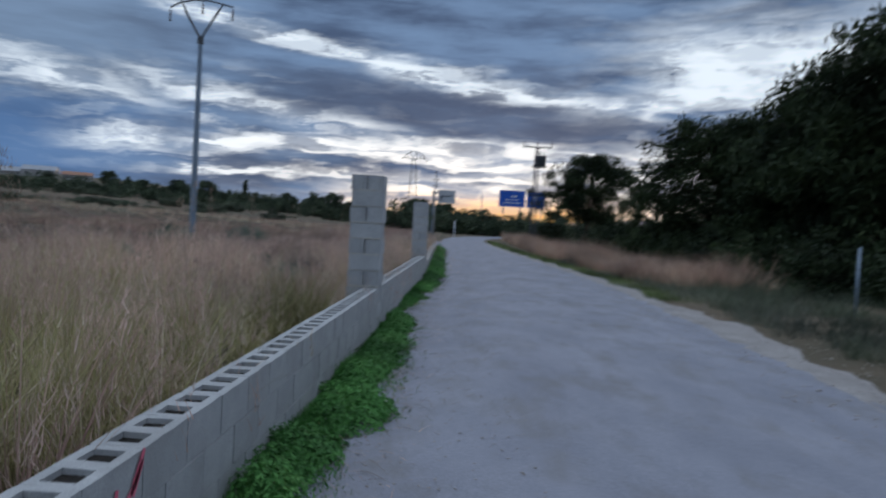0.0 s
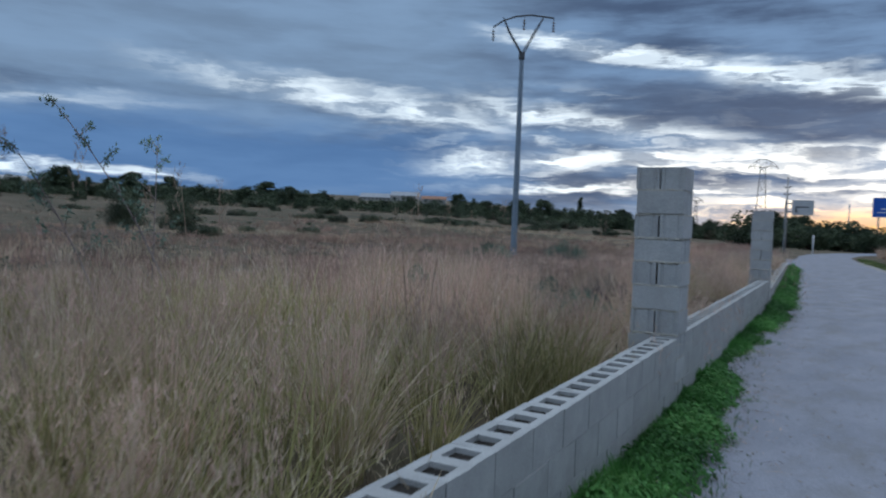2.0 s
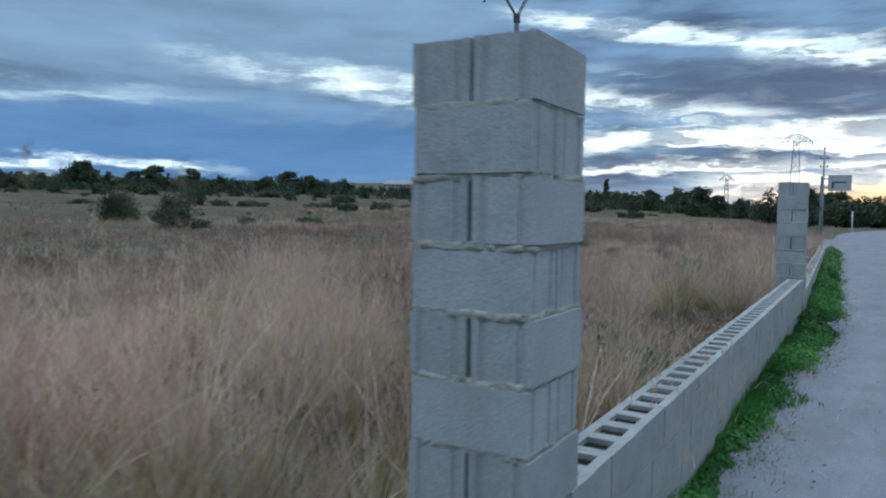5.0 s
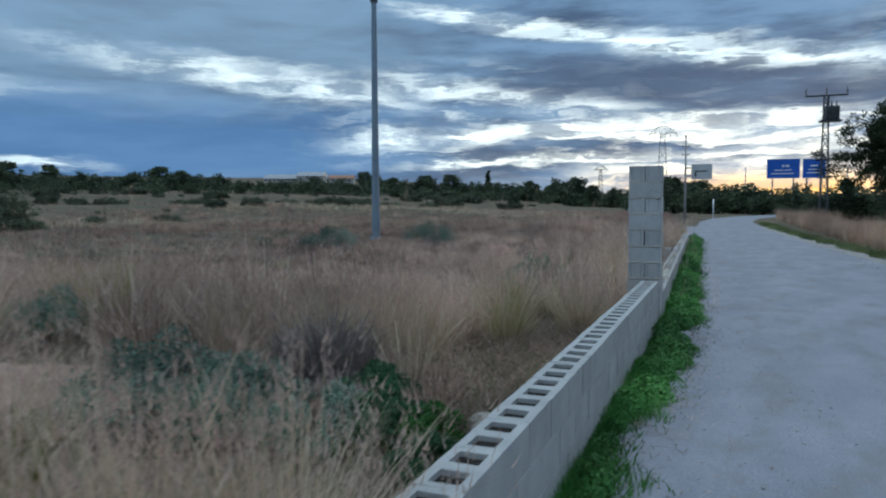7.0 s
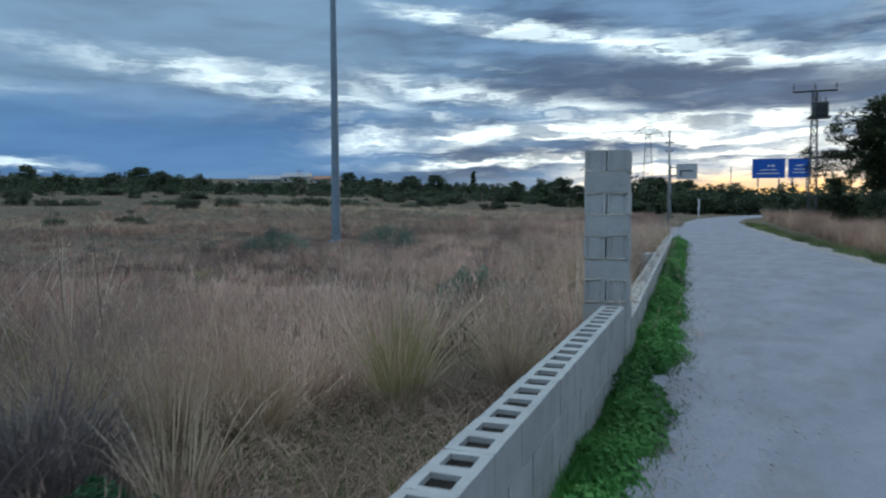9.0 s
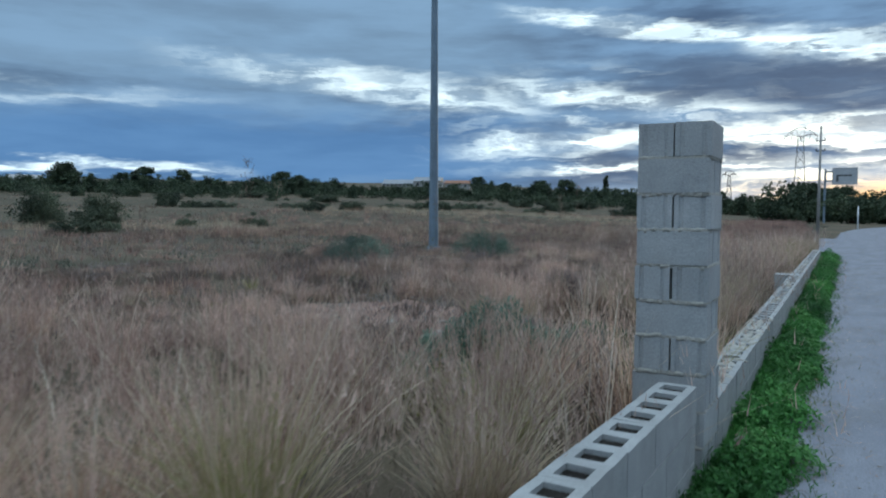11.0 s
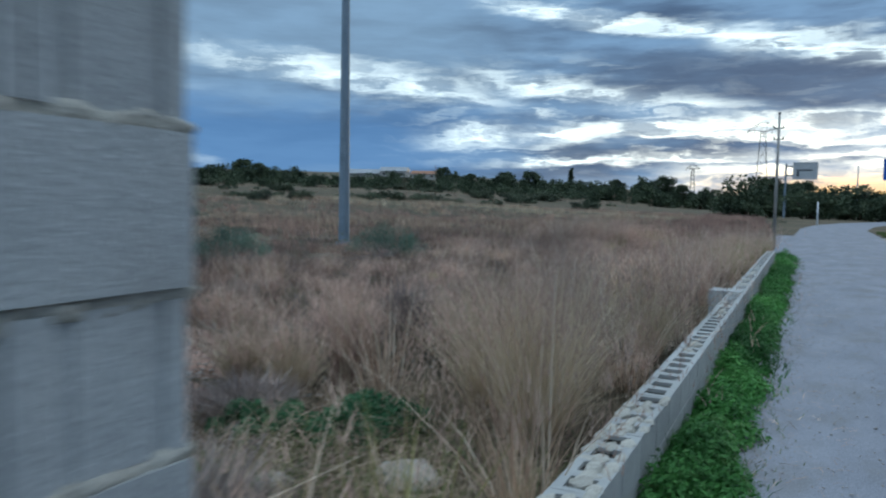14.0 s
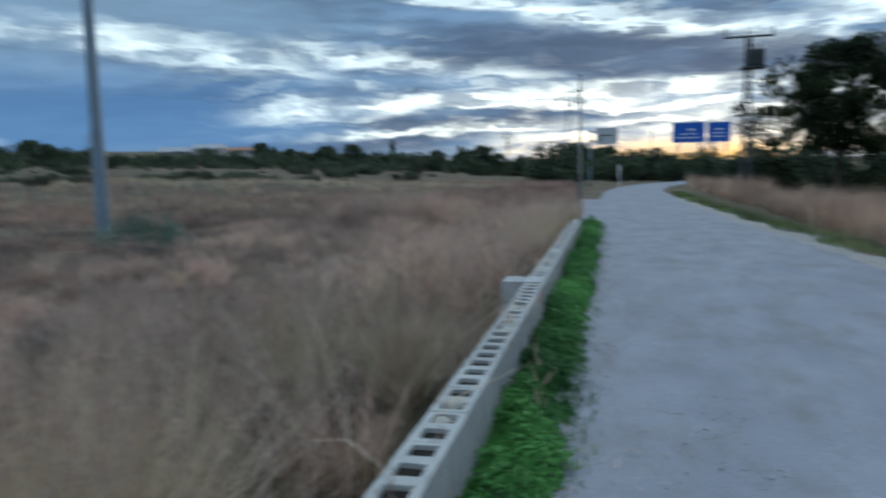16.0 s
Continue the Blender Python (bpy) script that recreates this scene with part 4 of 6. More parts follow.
def tree(name, label, h, r, seed, mat, clumps, per, size, bare=0.22, longish=2.2, squat=1.0, plump=1.0):
    rng = np.random.default_rng(seed)
    root = thing(name, label, "tree")
    bm = bmesh.new()
    trunk_top = h * 0.72
    lean = rng.normal(0, 0.03 * h, 2)
    pts = [Vector((lean[0] * t * t, lean[1] * t * t, -0.3 + (trunk_top + 0.3) * t)) for t in np.linspace(0, 1, 6)]
    limb(bm, pts, 0.022 * h, 0.007 * h)
    cent, rad = [], []
    lo = h * bare
    k = 0
    while k < clumps:
        t = rng.random() ** 0.85
        z = lo + (h - lo) * t
        prof = r * squat * (1.0 - 0.72 * abs(t - 0.42) ** 1.3 * 1.5) * rng.uniform(0.35, 1.12)
        a = rng.uniform(0, 6.283)
        prof *= 1 + 0.28 * math.sin(2 * a + seed) + 0.15 * math.sin(5 * a + 2.1 * seed)
        cent.append((lean[0] * t + prof * math.cos(a), lean[1] * t + prof * math.sin(a), z))
        rad.append([plump * r * rng.uniform(0.13, 0.27)] * 2 + [plump * r * rng.uniform(0.10, 0.20)])
        k += 1
    cent, rad = np.array(cent), np.array(rad)
    for i in rng.choice(len(cent), min(16, len(cent)), replace=False):
        z0 = min(cent[i][2] * rng.uniform(0.55, 0.85), trunk_top * 0.97)
        t0 = z0 / trunk_top
        a = Vector((lean[0] * t0 * t0, lean[1] * t0 * t0, z0))
        b = Vector(cent[i])
        mid = (a + b) / 2 + Vector((0, 0, -0.04 * h))
        limb(bm, [a, mid, b], 0.008 * h, 0.003 * h, 5)
    part("trunk", bm, M_BARK, root)
    v, q = leaf_cloud(rng, cent, rad, per, size, longish)
    part("crown", mesh_np("crown", v, quads=q, mat=mat), mat, root, "dense dark evergreen crown")
    return root


def bush(name, label, h, r, seed, mat, clumps, per, size, category="tree"):
    """A dense dome of leaves that reaches the ground, on short forked stems."""
    rng = np.random.default_rng(seed)
    root = thing(name, label, category)
    d = rng.normal(0, 1, (clumps, 3))
    d[:, 2] = np.abs(d[:, 2]) * 0.9
    d /= np.linalg.norm(d, axis=1, keepdims=True)
    k = rng.uniform(0.45, 1.0, (clumps, 1)) * (1 + 0.22 * np.sin(3 * np.arctan2(d[:, 1:2], d[:, 0:1]) + seed))
    cent = d * k * np.array([r, r, h]) * 0.86 + np.array([0, 0, 0.06 * h])
    rad = np.stack([rng.uniform(0.2, 0.36, clumps) * r] * 2 + [rng.uniform(0.13, 0.24, clumps) * h], -1)
    bm = bmesh.new()
    for c in cent[:: max(1, clumps // 5)]:
        limb(bm, [(c[0] * 0.08, c[1] * 0.08, -0.15), tuple(c * 0.5), tuple(c)], 0.03 * h, 0.008 * h, 5)
    part("trunk", bm, M_BARK, root)
    v, q = leaf_cloud(rng, cent, rad, per, size, 1.5)
    v[:, 2] = np.maximum(v[:, 2], -0.1)
    part("crown", mesh_np("crown", v, quads=q, mat=mat), mat, root, "dense dark evergreen foliage")
    return root


PINE = "dark evergreen pine with ragged open crown"
pines = [tree("pine_tree", PINE, 8.4, 3.9, 3, M_NEEDLE, 230, 170, 0.085, 0.27, 3.2, 1.05, 0.9),
         tree("pine_tree", PINE, 8.2, 3.9, 8, M_NEEDLE, 340, 130, 0.10, 0.03, 3.2, 1.0, 0.95)]
pines[0].matrix_world = Matrix.Translation((11.9, 66, 0))
pines[1].matrix_world = Matrix.Translation((15.6, 41, 0))
for k, x, y, s, rz in ((1, 17.4, 34, 1.08, 70), (1, 18.6, 28, 1.28, 160), (0, 21.5, 40, 1.1, 300), (1, 22, 24, 1.15, 20), (0, 24.0, 58, 1.0, 80)):
    ob = copy_thing(pines[k], pose(x, y, float(land(x, y)), 0, 0, rz))
    ob.scale = (s, s, s)
for o in scene.objects:
    if o.get("label") == PINE:
        o["group"] = "pines beside the track"

bushes = [bush("evergreen_tree", "rounded dark evergreen tree in a distant belt", 6.2, 3.7, 21 + k, M_LEAF, 46, 64, 0.34) for k in range(3)]
bushes.append(tree("evergreen_tree", "broad dark stone pine in a distant belt", 8.5, 3.9, 31, M_LEAF, 70, 90, 0.34, 0.2, 1.5, 1.05, 1.6))
cyp = tree("cypress_tree", "slim dark cypress rising over a distant belt", 9.5, 1.25, 33, M_LEAF, 150, 40, 0.3, 0.02, 1.8, 0.7, 1.6)
cyp.matrix_world = Matrix.Translation((-91.4, 288, float(land(-91.4, 288)) + 1.2))
trng = random.Random(4)


def plant(az, dist, s, which):
    x, y = 0.8 - dist * math.sin(radians(az)), 12 + dist * math.cos(radians(az))
    z = float(land(x, y))
    if not planted[which]:
        planted[which] = True
        ob = bushes[which]
        ob.matrix_world = pose(x, y, z, 0, 0, trng.uniform(0, 360))
    else:
        ob = copy_thing(bushes[which], pose(x, y, z, 0, 0, trng.uniform(0, 360)))
    ob.scale = (s * trng.uniform(0.9, 1.3), s * trng.uniform(0.9, 1.3), s)
    ob["group"] = "far tree belt"


planted = {k: False for k in range(4)}
for i in range(108):
    az = 66 - i * 0.607 + trng.uniform(-0.4, 0.4)
    if 29 < az < 39:
        plant(az, trng.uniform(215, 240), trng.uniform(0.45, 0.62), trng.choice((0, 1, 2)))
        continue
    plant(az, trng.uniform(225, 262) if az > 12 else trng.uniform(190, 240), trng.uniform(0.62, 1.05), trng.choice((0, 1, 2, 2, 3)))
for i in range(38):
    az = 66 - i * 1.7 + trng.uniform(-0.6, 0.6)
    if 32.5 < az < 43:
        continue
    plant(az, trng.uniform(285, 330), trng.uniform(0.7, 1.1), trng.choice((0, 1, 2, 3)))
# low trees in front of the belt
for i in range(16):
    plant(64 - i * 3.2 + trng.uniform(-0.7, 0.7), trng.uniform(180, 212), trng.uniform(0.38, 0.66), trng.choice((0, 1, 2)))
# nearer thicket that ends the view along the track
for az, d, s in ((5.8, 100, 0.92), (4.6, 108, 0.75), (3.0, 128, 0.72), (1.4, 112, 0.72), (0.2, 124, 0.82), (-1.2, 112, 0.8), (-2.4, 104, 0.66), (-3.8, 112, 0.72),
                 (-5.2, 100, 0.62), (-6.6, 84, 0.55), (-8.0, 78, 0.6), (-9.5, 72, 0.5), (-12, 66, 0.55), (-15, 70, 0.6), (-18, 64, 0.7), (-22, 58, 0.6), (-27, 52, 0.6), (-32, 50, 0.7), (2.2, 140, 0.95),
                 (-0.6, 146, 1.05), (-4.4, 140, 0.9), (-7.5, 130, 1.0), (-11, 110, 0.9), (-36, 46, 0.7), (-40, 44, 0.7)):
    plant(az, d, s, trng.choice((0, 1, 2)))
# the tall crown over the belt
plant(12.75, 262, 1.55, 2)
plant(16.0, 250, 1.2, 1)
# scattered scrub in the far field
scrub = bush("scrub_bush", "low dark green scrub bush in the far field", 1.7, 1.5, 61, M_SCRUB, 34, 90, 0.11, "bush")


def plant_scrub(az, dist, s, first):
    x, y = 0.8 - dist * math.sin(radians(az)), 12 + dist * math.cos(radians(az))
    m = pose(x, y, float(land(x, y)) - 0.15, 0, 0, trng.uniform(0, 360))
    ob = scrub if first else copy_thing(scrub, m)
    ob.matrix_world = m
    ob.scale = (s * trng.uniform(1.2, 2.0), s * trng.uniform(1.2, 2.0), s * 1.1)
    ob["group"] = "scrub in the far field"


for az, d, s in ((45, 62, 0.22), (41, 88, 0.26), (38, 92, 0.3), (57, 46, 0.24), (55, 50, 0.2), (48, 110, 0.36), (43, 112, 0.34), (35, 120, 0.4), (33, 96, 0.26),
                 (29, 130, 0.42), (27, 112, 0.3), (25, 150, 0.5), (22, 142, 0.5), (20, 155, 0.55), (52, 140, 0.4), (60, 120, 0.4), (31, 170, 0.5), (50, 66, 0.2),
                 (40, 150, 0.42), (46, 165, 0.45), (17, 130, 0.4)):
    plant_scrub(az, d, s * 2.9, az == 45)
# two rounded trees standing in the field
lone = bush("field_tree", "rounded grey-green tree standing alone in the field", 3.4, 2.3, 91, M_SCRUB, 70, 110, 0.11)
lone.matrix_world = pose(-57, 46, float(land(-57, 46)) - 0.1, 0, 0, 40)
o = copy_thing(lone, pose(-51.5, 47.5, float(land(-51.5, 47.5)) - 0.1, 0, 0, 200))
o.scale = (0.95, 0.95, 0.88)
for o in (lone, o):
    o["group"] = "lone trees in the field"
# hedgerow lines on the terraces
for d0, lo_az, hi_az, n_row in ((104, 24, 62, 3), (128, 18, 60, 4), (158, 14, 64, 8), (186, 12, 64, 14)):
    for i in range(n_row):
        plant_scrub(lo_az + (hi_az - lo_az) * (i + trng.uniform(-0.45, 0.45)) / n_row, d0 + trng.uniform(-9, 9), trng.uniform(0.4, 1.35), False)


# the close-grown wood behind the separate crowns
wrng = np.random.default_rng(77)
w_az = np.radians(np.linspace(68, -2, 330) + wrng.normal(0, 0.2, 330))
w_d = np.where(w_az > 0.2, wrng.uniform(212, 262, 330), wrng.uniform(190, 235, 330))
w_x, w_y = 0.8 - w_d * np.sin(w_az), 12 + w_d * np.cos(w_az)
w_r = wrng.uniform(1.6, 3.0, 330)
v, q = leaf_cloud(wrng, np.stack([w_x, w_y, land(w_x, w_y) + 0.8 * w_r * wrng.uniform(0.3, 1.0, 330)], -1), np.stack([w_r * 1.3, w_r * 1.3, w_r * 0.85], -1), 130, 0.42, 1.6)
far_woods = new("far_woods", mesh_np("far_woods", v, quads=q, mat=M_LEAF))
tagged(far_woods, "dark close-grown evergreen wood along the foot of the hills", "woods", kind="stuff")


# dark undergrowth below the pines
hedge = bush("undergrowth_bush", "dark dense undergrowth bush below the pines", 2.3, 1.9, 71, M_NEEDLE, 40, 110, 0.11, "bush")
hedge.matrix_world = Matrix.Translation((11.2, 50, 0))
for x, y, hs in ((12.4, 45, 1.1), (13.0, 40, 1.0), (14.2, 36.5, 1.15), (14.6, 32, 1.0), (15.0, 28, 1.1), (16.2, 24.5, 1.2), (17.2, 21, 1.2), (12.0, 55, 1.0), (13.2, 61, 1.1), (14.6, 64, 0.9),
                 (9.2, 70, 1.1), (10.6, 24, 0.75), (10.8, 28, 0.8), (11.2, 20, 0.85), (10.4, 33, 0.7), (10.2, 38, 0.8), (12.2, 16.5, 0.95), (10.0, 44, 0.75), (16.5, 47, 1.4), (18.5, 33, 1.5), (20, 27, 1.5), (18.4, 17.5, 1.2), (21, 21, 1.5), (16.2, 66, 1.3), (19, 60, 1.4), (18, 53, 1.4)):
    o = copy_thing(hedge, pose(x, y, -0.05, 0, 0, x * 77 % 360))
    o.scale = (hs * 1.15, hs * 1.15, hs)
for o in scene.objects:
    if o.get("label", "").startswith("dark dense undergrowth"):
        o["group"] = "undergrowth below the pines"


# ---- houses on the hill ----
def house(x, y, sx, sy, hz, roof, turn, label, n_win, lift=0.8):
    z = float(land(x, y)) + lift
    root = thing("house", label, "house", pose(x, y, z, 0, 0, turn), "houses on the hill")
    bm = bmesh.new()
    box(bm, (-sx / 2, -sy / 2, -4), (sx / 2, sy / 2, hz))
    part("wall", bm, M_HOUSE, root)
    bm = bmesh.new()
    e = 0.5
    ridge = hz + sy * 0.22
    vs = [bm.verts.new(p) for p in ((-sx / 2 - e, -sy / 2 - e, hz), (sx / 2 + e, -sy / 2 - e, hz), (sx / 2 + e, sy / 2 + e, hz), (-sx / 2 - e, sy / 2 + e, hz),
                                    (-sx / 2 - e, 0, ridge), (sx / 2 + e, 0, ridge))]
    for f in ((0, 1, 5, 4), (2, 3, 4, 5), (1, 2, 5), (3, 0, 4), (3, 2, 1, 0)):
        bm.faces.new([vs[i] for i in f])
    part("roof", bm, roof, root)
    for k in range(n_win):
        bm = bmesh.new()
        cx = -sx / 2 + sx * (k + 0.5) / n_win
        box(bm, (cx - 0.7, -sy / 2 - 0.06, hz * 0.35), (cx + 0.7, -sy / 2 + 0.05, hz * 0.75))
        pane = part("window", bm, M_GLASS, root)
        bm = bmesh.new()
        box(bm, (cx - 0.85, -sy / 2 - 0.16, hz * 0.35 - 0.12), (cx + 0.85, -sy / 2 - 0.003, hz * 0.35 - 0.005))
        part("sill", bm, M_HOUSE, pane)
    return root


for x, y, sx, sy, hz, roof, turn, lab, nw in ((-282, 420, 22, 14, 2.0, M_SHEET, 20, "long low pale shed with a metal roof", 8),
                                              (-262, 425, 18, 14, 4.2, M_SHEET, 20, "pale two-storey house on the hill", 3),
                                              (-236, 420, 16, 10, 3.2, M_TILE, 25, "pale house with a terracotta roof", 3),
                                              (-300, 175, 12, 8, 3.5, M_HOUSE, 50, "small white house among far trees", 2),
                                              (-285, 190, 9, 7, 3.2, M_HOUSE, 50, "small white house among far trees", 2)):
    house(x, y, sx, sy, hz, roof, turn, lab, nw)


# ---- grass and low plants ----
def blades(rng, x, y, z, h, out, lean, width, levels=3, curl=0.55):
    """Tapered, bent blades: root place, height, direction and share of lean, width at the root."""
    n = len(x)
    root = np.stack([x, y, z], -1)
    d = np.stack([np.cos(out), np.sin(out), np.zeros(n)], -1)
    side = rng.uniform(0, math.pi, n)
    w = np.stack([np.cos(side), np.sin(side), np.zeros(n)], -1) * (width / 2)[:, None]
    rows = []
    for k in range(levels):
        t = k / levels
        p = root + d * (h * lean * (curl * t * t + (1 - curl) * t))[:, None]
        p[:, 2] += h * t * (1 - 0.25 * lean * t)
        rows += [p - w * (1 - 0.55 * t), p + w * (1 - 0.55 * t)]
    tip = root + d * (h * lean)[:, None]
    tip[:, 2] += h * (1 - 0.25 * lean)
    rows.append(tip)
    m = 2 * levels + 1
    v = np.stack(rows, 1)
    b = np.arange(n)[:, None] * m
    q = np.concatenate([np.zeros((0, 4), int)] + [b + np.array([2 * k, 2 * k + 1, 2 * k + 3, 2 * k + 2]) for k in range(levels - 1)])
    t = b + np.array([2 * levels - 2, 2 * levels - 1, 2 * levels])
    return v.reshape(-1, 3), q, t, tip


def gather(chunks):
    vs, qs, ts, at = [], [], [], 0
    for v, q, t in chunks:
        vs.append(v)
        qs.append(q + at)
        ts.append(t + at)
        at += len(v)
    return np.concatenate(vs), np.concatenate(qs), np.concatenate(ts)


SHRUBS = ((-2.75, 12.35, 0.62, 0.55), (-2.2, 12.45, 0.5, 0.48), (-1.7, 12.55, 0.4, 0.34), (-1.35, 12.75, 0.34, 0.30), (-1.6, 13.15, 0.36, 0.34), (-1.0, 12.75, 0.26, 0.22), (-0.72, 12.25, 0.24, 0.2),
          (-1.75, 18.9, 0.5, 0.8), (-2.15, 18.7, 0.42, 0.55), (-1.85, 21.2, 0.36, 0.26), (-2.45, 20.95, 0.3, 0.24), (-0.8, 19.8, 0.26, 0.2),
          (-6.4, 14.5, 0.6, 0.6), (-9.5, 33, 0.9, 0.9), (-12, 30, 0.9, 0.8))
TUSSOCKS = ((-1.35, 15.75, 1.0), (-1.0, 17.2, 0.8), (-1.85, 4.35, 0.9), (-1.25, 5.1, 0.85), (-2.25, 4.1, 0.95), (-2.7, 5.4, 0.9), (-0.9, 3.4, 0.7), (-1.6, 6.6, 0.8), (-3.4, 5.0, 0.9))
STRAW_TUFTS = ((-0.88, 21.6, 1.05), (-0.95, 22.1, 0.95), (-1.35, 22.0, 0.9), (-0.85, 10.2, 0.95), (-0.6, 10.6, 0.9), (-2.6, 10.6, 0.8), (-3.3, 10.9, 1.0), (-2.9, 10.2, 0.95), (-4.0, 11.6, 1.0),
               (-2.3, 10.0, 0.9), (-3.5, 21.85, 0.6), (-3.0, 21.85, 0.55), (-0.75, 16.6, 0.7), (-2.2, 14.4, 0.75), (-2.6, 14.05, 0.8), (-1.85, 14.75, 0.7), (-2.4, 15.1, 0.8), (-3.4, 13.9, 0.85), (-2.9, 14.8, 0.8), (-2.2, 23.4, 0.9), (-1.5, 24.2, 1.0), (-0.9, 24.6, 0.9))
KEEP_OUT = [(-1.9, 19.9, 0.6), (-2.6, 19.6, 0.5), (-1.3, 20.4, 0.45), (-3.2, 19.8, 0.5), (-2.6, 20.6, 0.5), (-1.0, 11.4, 0.6), (-1.55, 11.6, 0.65), (-2.1, 11.9, 0.6), (-0.6, 11.7, 0.45), (-2.6, 11.8, 0.45)] + [(x, y, 0.34 * h) for x, y, h in TUSSOCKS + STRAW_TUFTS] + [(-0.9, 14.4, 0.6), (-0.65, 15.1, 0.4), (-0.6, 13.9, 0.4), (-2.2, 21.3, 0.6), (-3.2, 21.2, 0.6), (-1.7, 20.9, 0.45), (-4.0, 21.2, 0.8), (-3.9, 20.3, 0.6), (-2.8, 20.2, 0.5),
            (-4.6, 22.4, 0.8), (-5.6, 21.2, 0.8), (-2.1, 13.4, 0.55), (-0.9, 12.6, 0.5), (-1.6, 11.8, 0.6), (-1.0, 12.5, 0.4), (-1.0, 19.8, 0.6), (-1.5, 20.5, 0.6)] + [(x, y, r * 0.95) for x, y, r, _ in SHRUBS] + [(x, y, min(a, b) * 0.95) for x, y, a, b in BARE] + [(-3.0, 20.8, 0.5), (-13.8, 36.9, 0.6), (-0.5, 13.0, 0.5), (-2.67, 22.1, 0.2)]


def clump_places(rng, n, xs, ys, left_limit=None):
    x, y = rng.uniform(*xs, n), rng.uniform(*ys, n)
    ok = np.ones(n, bool)
    for cx, cy, r in KEEP_OUT:
        ok &= np.hypot(x - cx, y - cy) > r
    for bx, by, ra, rb in BARE:
        ok &= np.hypot((x - bx) / ra, (y - by) / rb) > 1.12
    dens = 0.42 + 0.55 * np.sin(x * 0.83 + 2 * np.sin(y * 0.31)) * np.cos(y * 0.61 + 0.7 * np.sin(x * 0.5))
    far_off = np.where((x < -2.6) & (y > 18.5) & (y < 40), 0.42, 1.0) * np.where((x < -2.6) & (y > 7.5) & (y < 17), 0.75, 1.0)
    ok &= rng.random(n) < np.clip(dens + 0.35, 0.25, 1) * far_off
    wall_x = np.where(y < 18, -0.28, -0.30 - 0.034 * (y - 18.2))
    ok &= x < wall_x - 0.08
    return x[ok], y[ok]


def tufts(rng, cx, cy, per, h_lo, h_hi, rad, width, lean, levels=3):
    n = len(cx)
    k = np.repeat(np.arange(n), per)
    patch_h = 0.72 + 0.34 * np.sin(0.55 * cx + 1.7 * np.sin(0.23 * cy + 1)) * np.cos(0.47 * cy + 0.9 * np.sin(0.31 * cx))
    patch_h = np.where((cx > -2.4) & (cx < 0), np.maximum(patch_h, 0.86), patch_h)
    patch_h = np.where((cx < -2.6) & (cx > -26) & (cy > 18.5) & (cy < 40), patch_h * 0.62, patch_h)
    hh = (patch_h * rng.uniform(h_lo, h_hi, n))[k] * rng.uniform(0.5, 1.15, len(k))
    a = rng.uniform(0, 6.283, len(k))
    rr = rad * np.sqrt(rng.random(len(k))) * rng.uniform(0.6, 1.3, n)[k]
    x, y = cx[k] + rr * np.cos(a), cy[k] + rr * np.sin(a)
    out = a + rng.normal(0, 0.5, len(k))
    ln = np.abs(rng.normal(lean, lean * 0.6, len(k)))
    wd = width * rng.uniform(0.6, 1.4, len(k))
    keep = x < np.where(y < 18, -0.24, -0.26 - 0.034 * (y - 18.2))
    keep |= x > 5
    x, y, hh, out, ln, wd = (q[keep] for q in (x, y, hh, out, ln, wd))
    return blades(rng, x, y, land(x, y) - 0.02, hh, out, ln, wd, levels), hh


def plumes(rng, tips, hh, share, count, size):
    """Feathery seed heads: short fine hairs about the upper end of some stalks."""
    pick = rng.random(len(tips)) < share
    tp, h = np.repeat(tips[pick], count, 0), np.repeat(hh[pick], count, 0)
    n = len(tp)
    p = tp.copy()
    p[:, 2] -= rng.random(n) ** 1.3 * 0.32 * h
    p[:, :2] += rng.normal(0, 0.018, (n, 2))
    out = rng.uniform(0, 6.283, n)
    v, q, t, _ = blades(rng, p[:, 0], p[:, 1], p[:, 2] - 0.02, size * rng.uniform(0.5, 1.4, n), out, rng.uniform(0.1, 0.7, n), np.full(n, 0.006), 1)
    return v, t


def stuff(name, mat, label, category, v, q=None, t=None):
    return tagged(new(name, mesh_np(name, v, quads=q, tris=t, mat=mat)), label, category, kind="stuff")


grng = np.random.default_rng(11)
cx, cy = clump_places(grng, 1900, (-9.5, -0.35), (-0.5, 44))
olive = grng.random(len(cx)) < np.where(cy < 7.5, 0.72, np.where(cy < 17, 0.10, 0.05))
# each clump takes one of three dry colours, in loose drifts
drift = np.sin(0.9 * cx + 1.3 * np.sin(0.7 * cy)) + np.sin(0.55 * cy + 2.0 * np.sin(0.4 * cx)) + grng.normal(0, 0.8, len(cx))
rose, pale_c = ~olive & (drift > 0.25), ~olive & (drift < -1.6)
plain = ~olive & ~rose & ~pale_c
for sel, mat_, label_ in ((plain, M_STRAW, "tall tangled dry straw-coloured grass filling the field"), (rose, M_ROSE, "tall reddish-brown dry grass in drifts through the field"),
                          (pale_c, M_TUSSOCK, "tall pale straw grass in drifts through the field")):
    (v, q, t, tips), hh = tufts(grng, cx[sel], cy[sel], 82, 0.5, 1.22, 0.12, 0.0062, 0.40)
    stuff("dry_grass", mat_, label_, "grass", v, q, t)
    pv, pt = plumes(grng, tips, hh, 0.42, 7, 0.085)
    stuff("grass_plumes", M_PLUME, "feathery pinkish seed heads of dry grass", "grass", pv, None, pt)
(v, q, t, tips), hh = tufts(grng, cx[olive], cy[olive], 140, 0.65, 1.2, 0.15, 0.0068, 0.40)
stuff("half_green_grass", M_OLIVE, "tall half-green grass tussocks among dry grass", "grass", v, q, t)
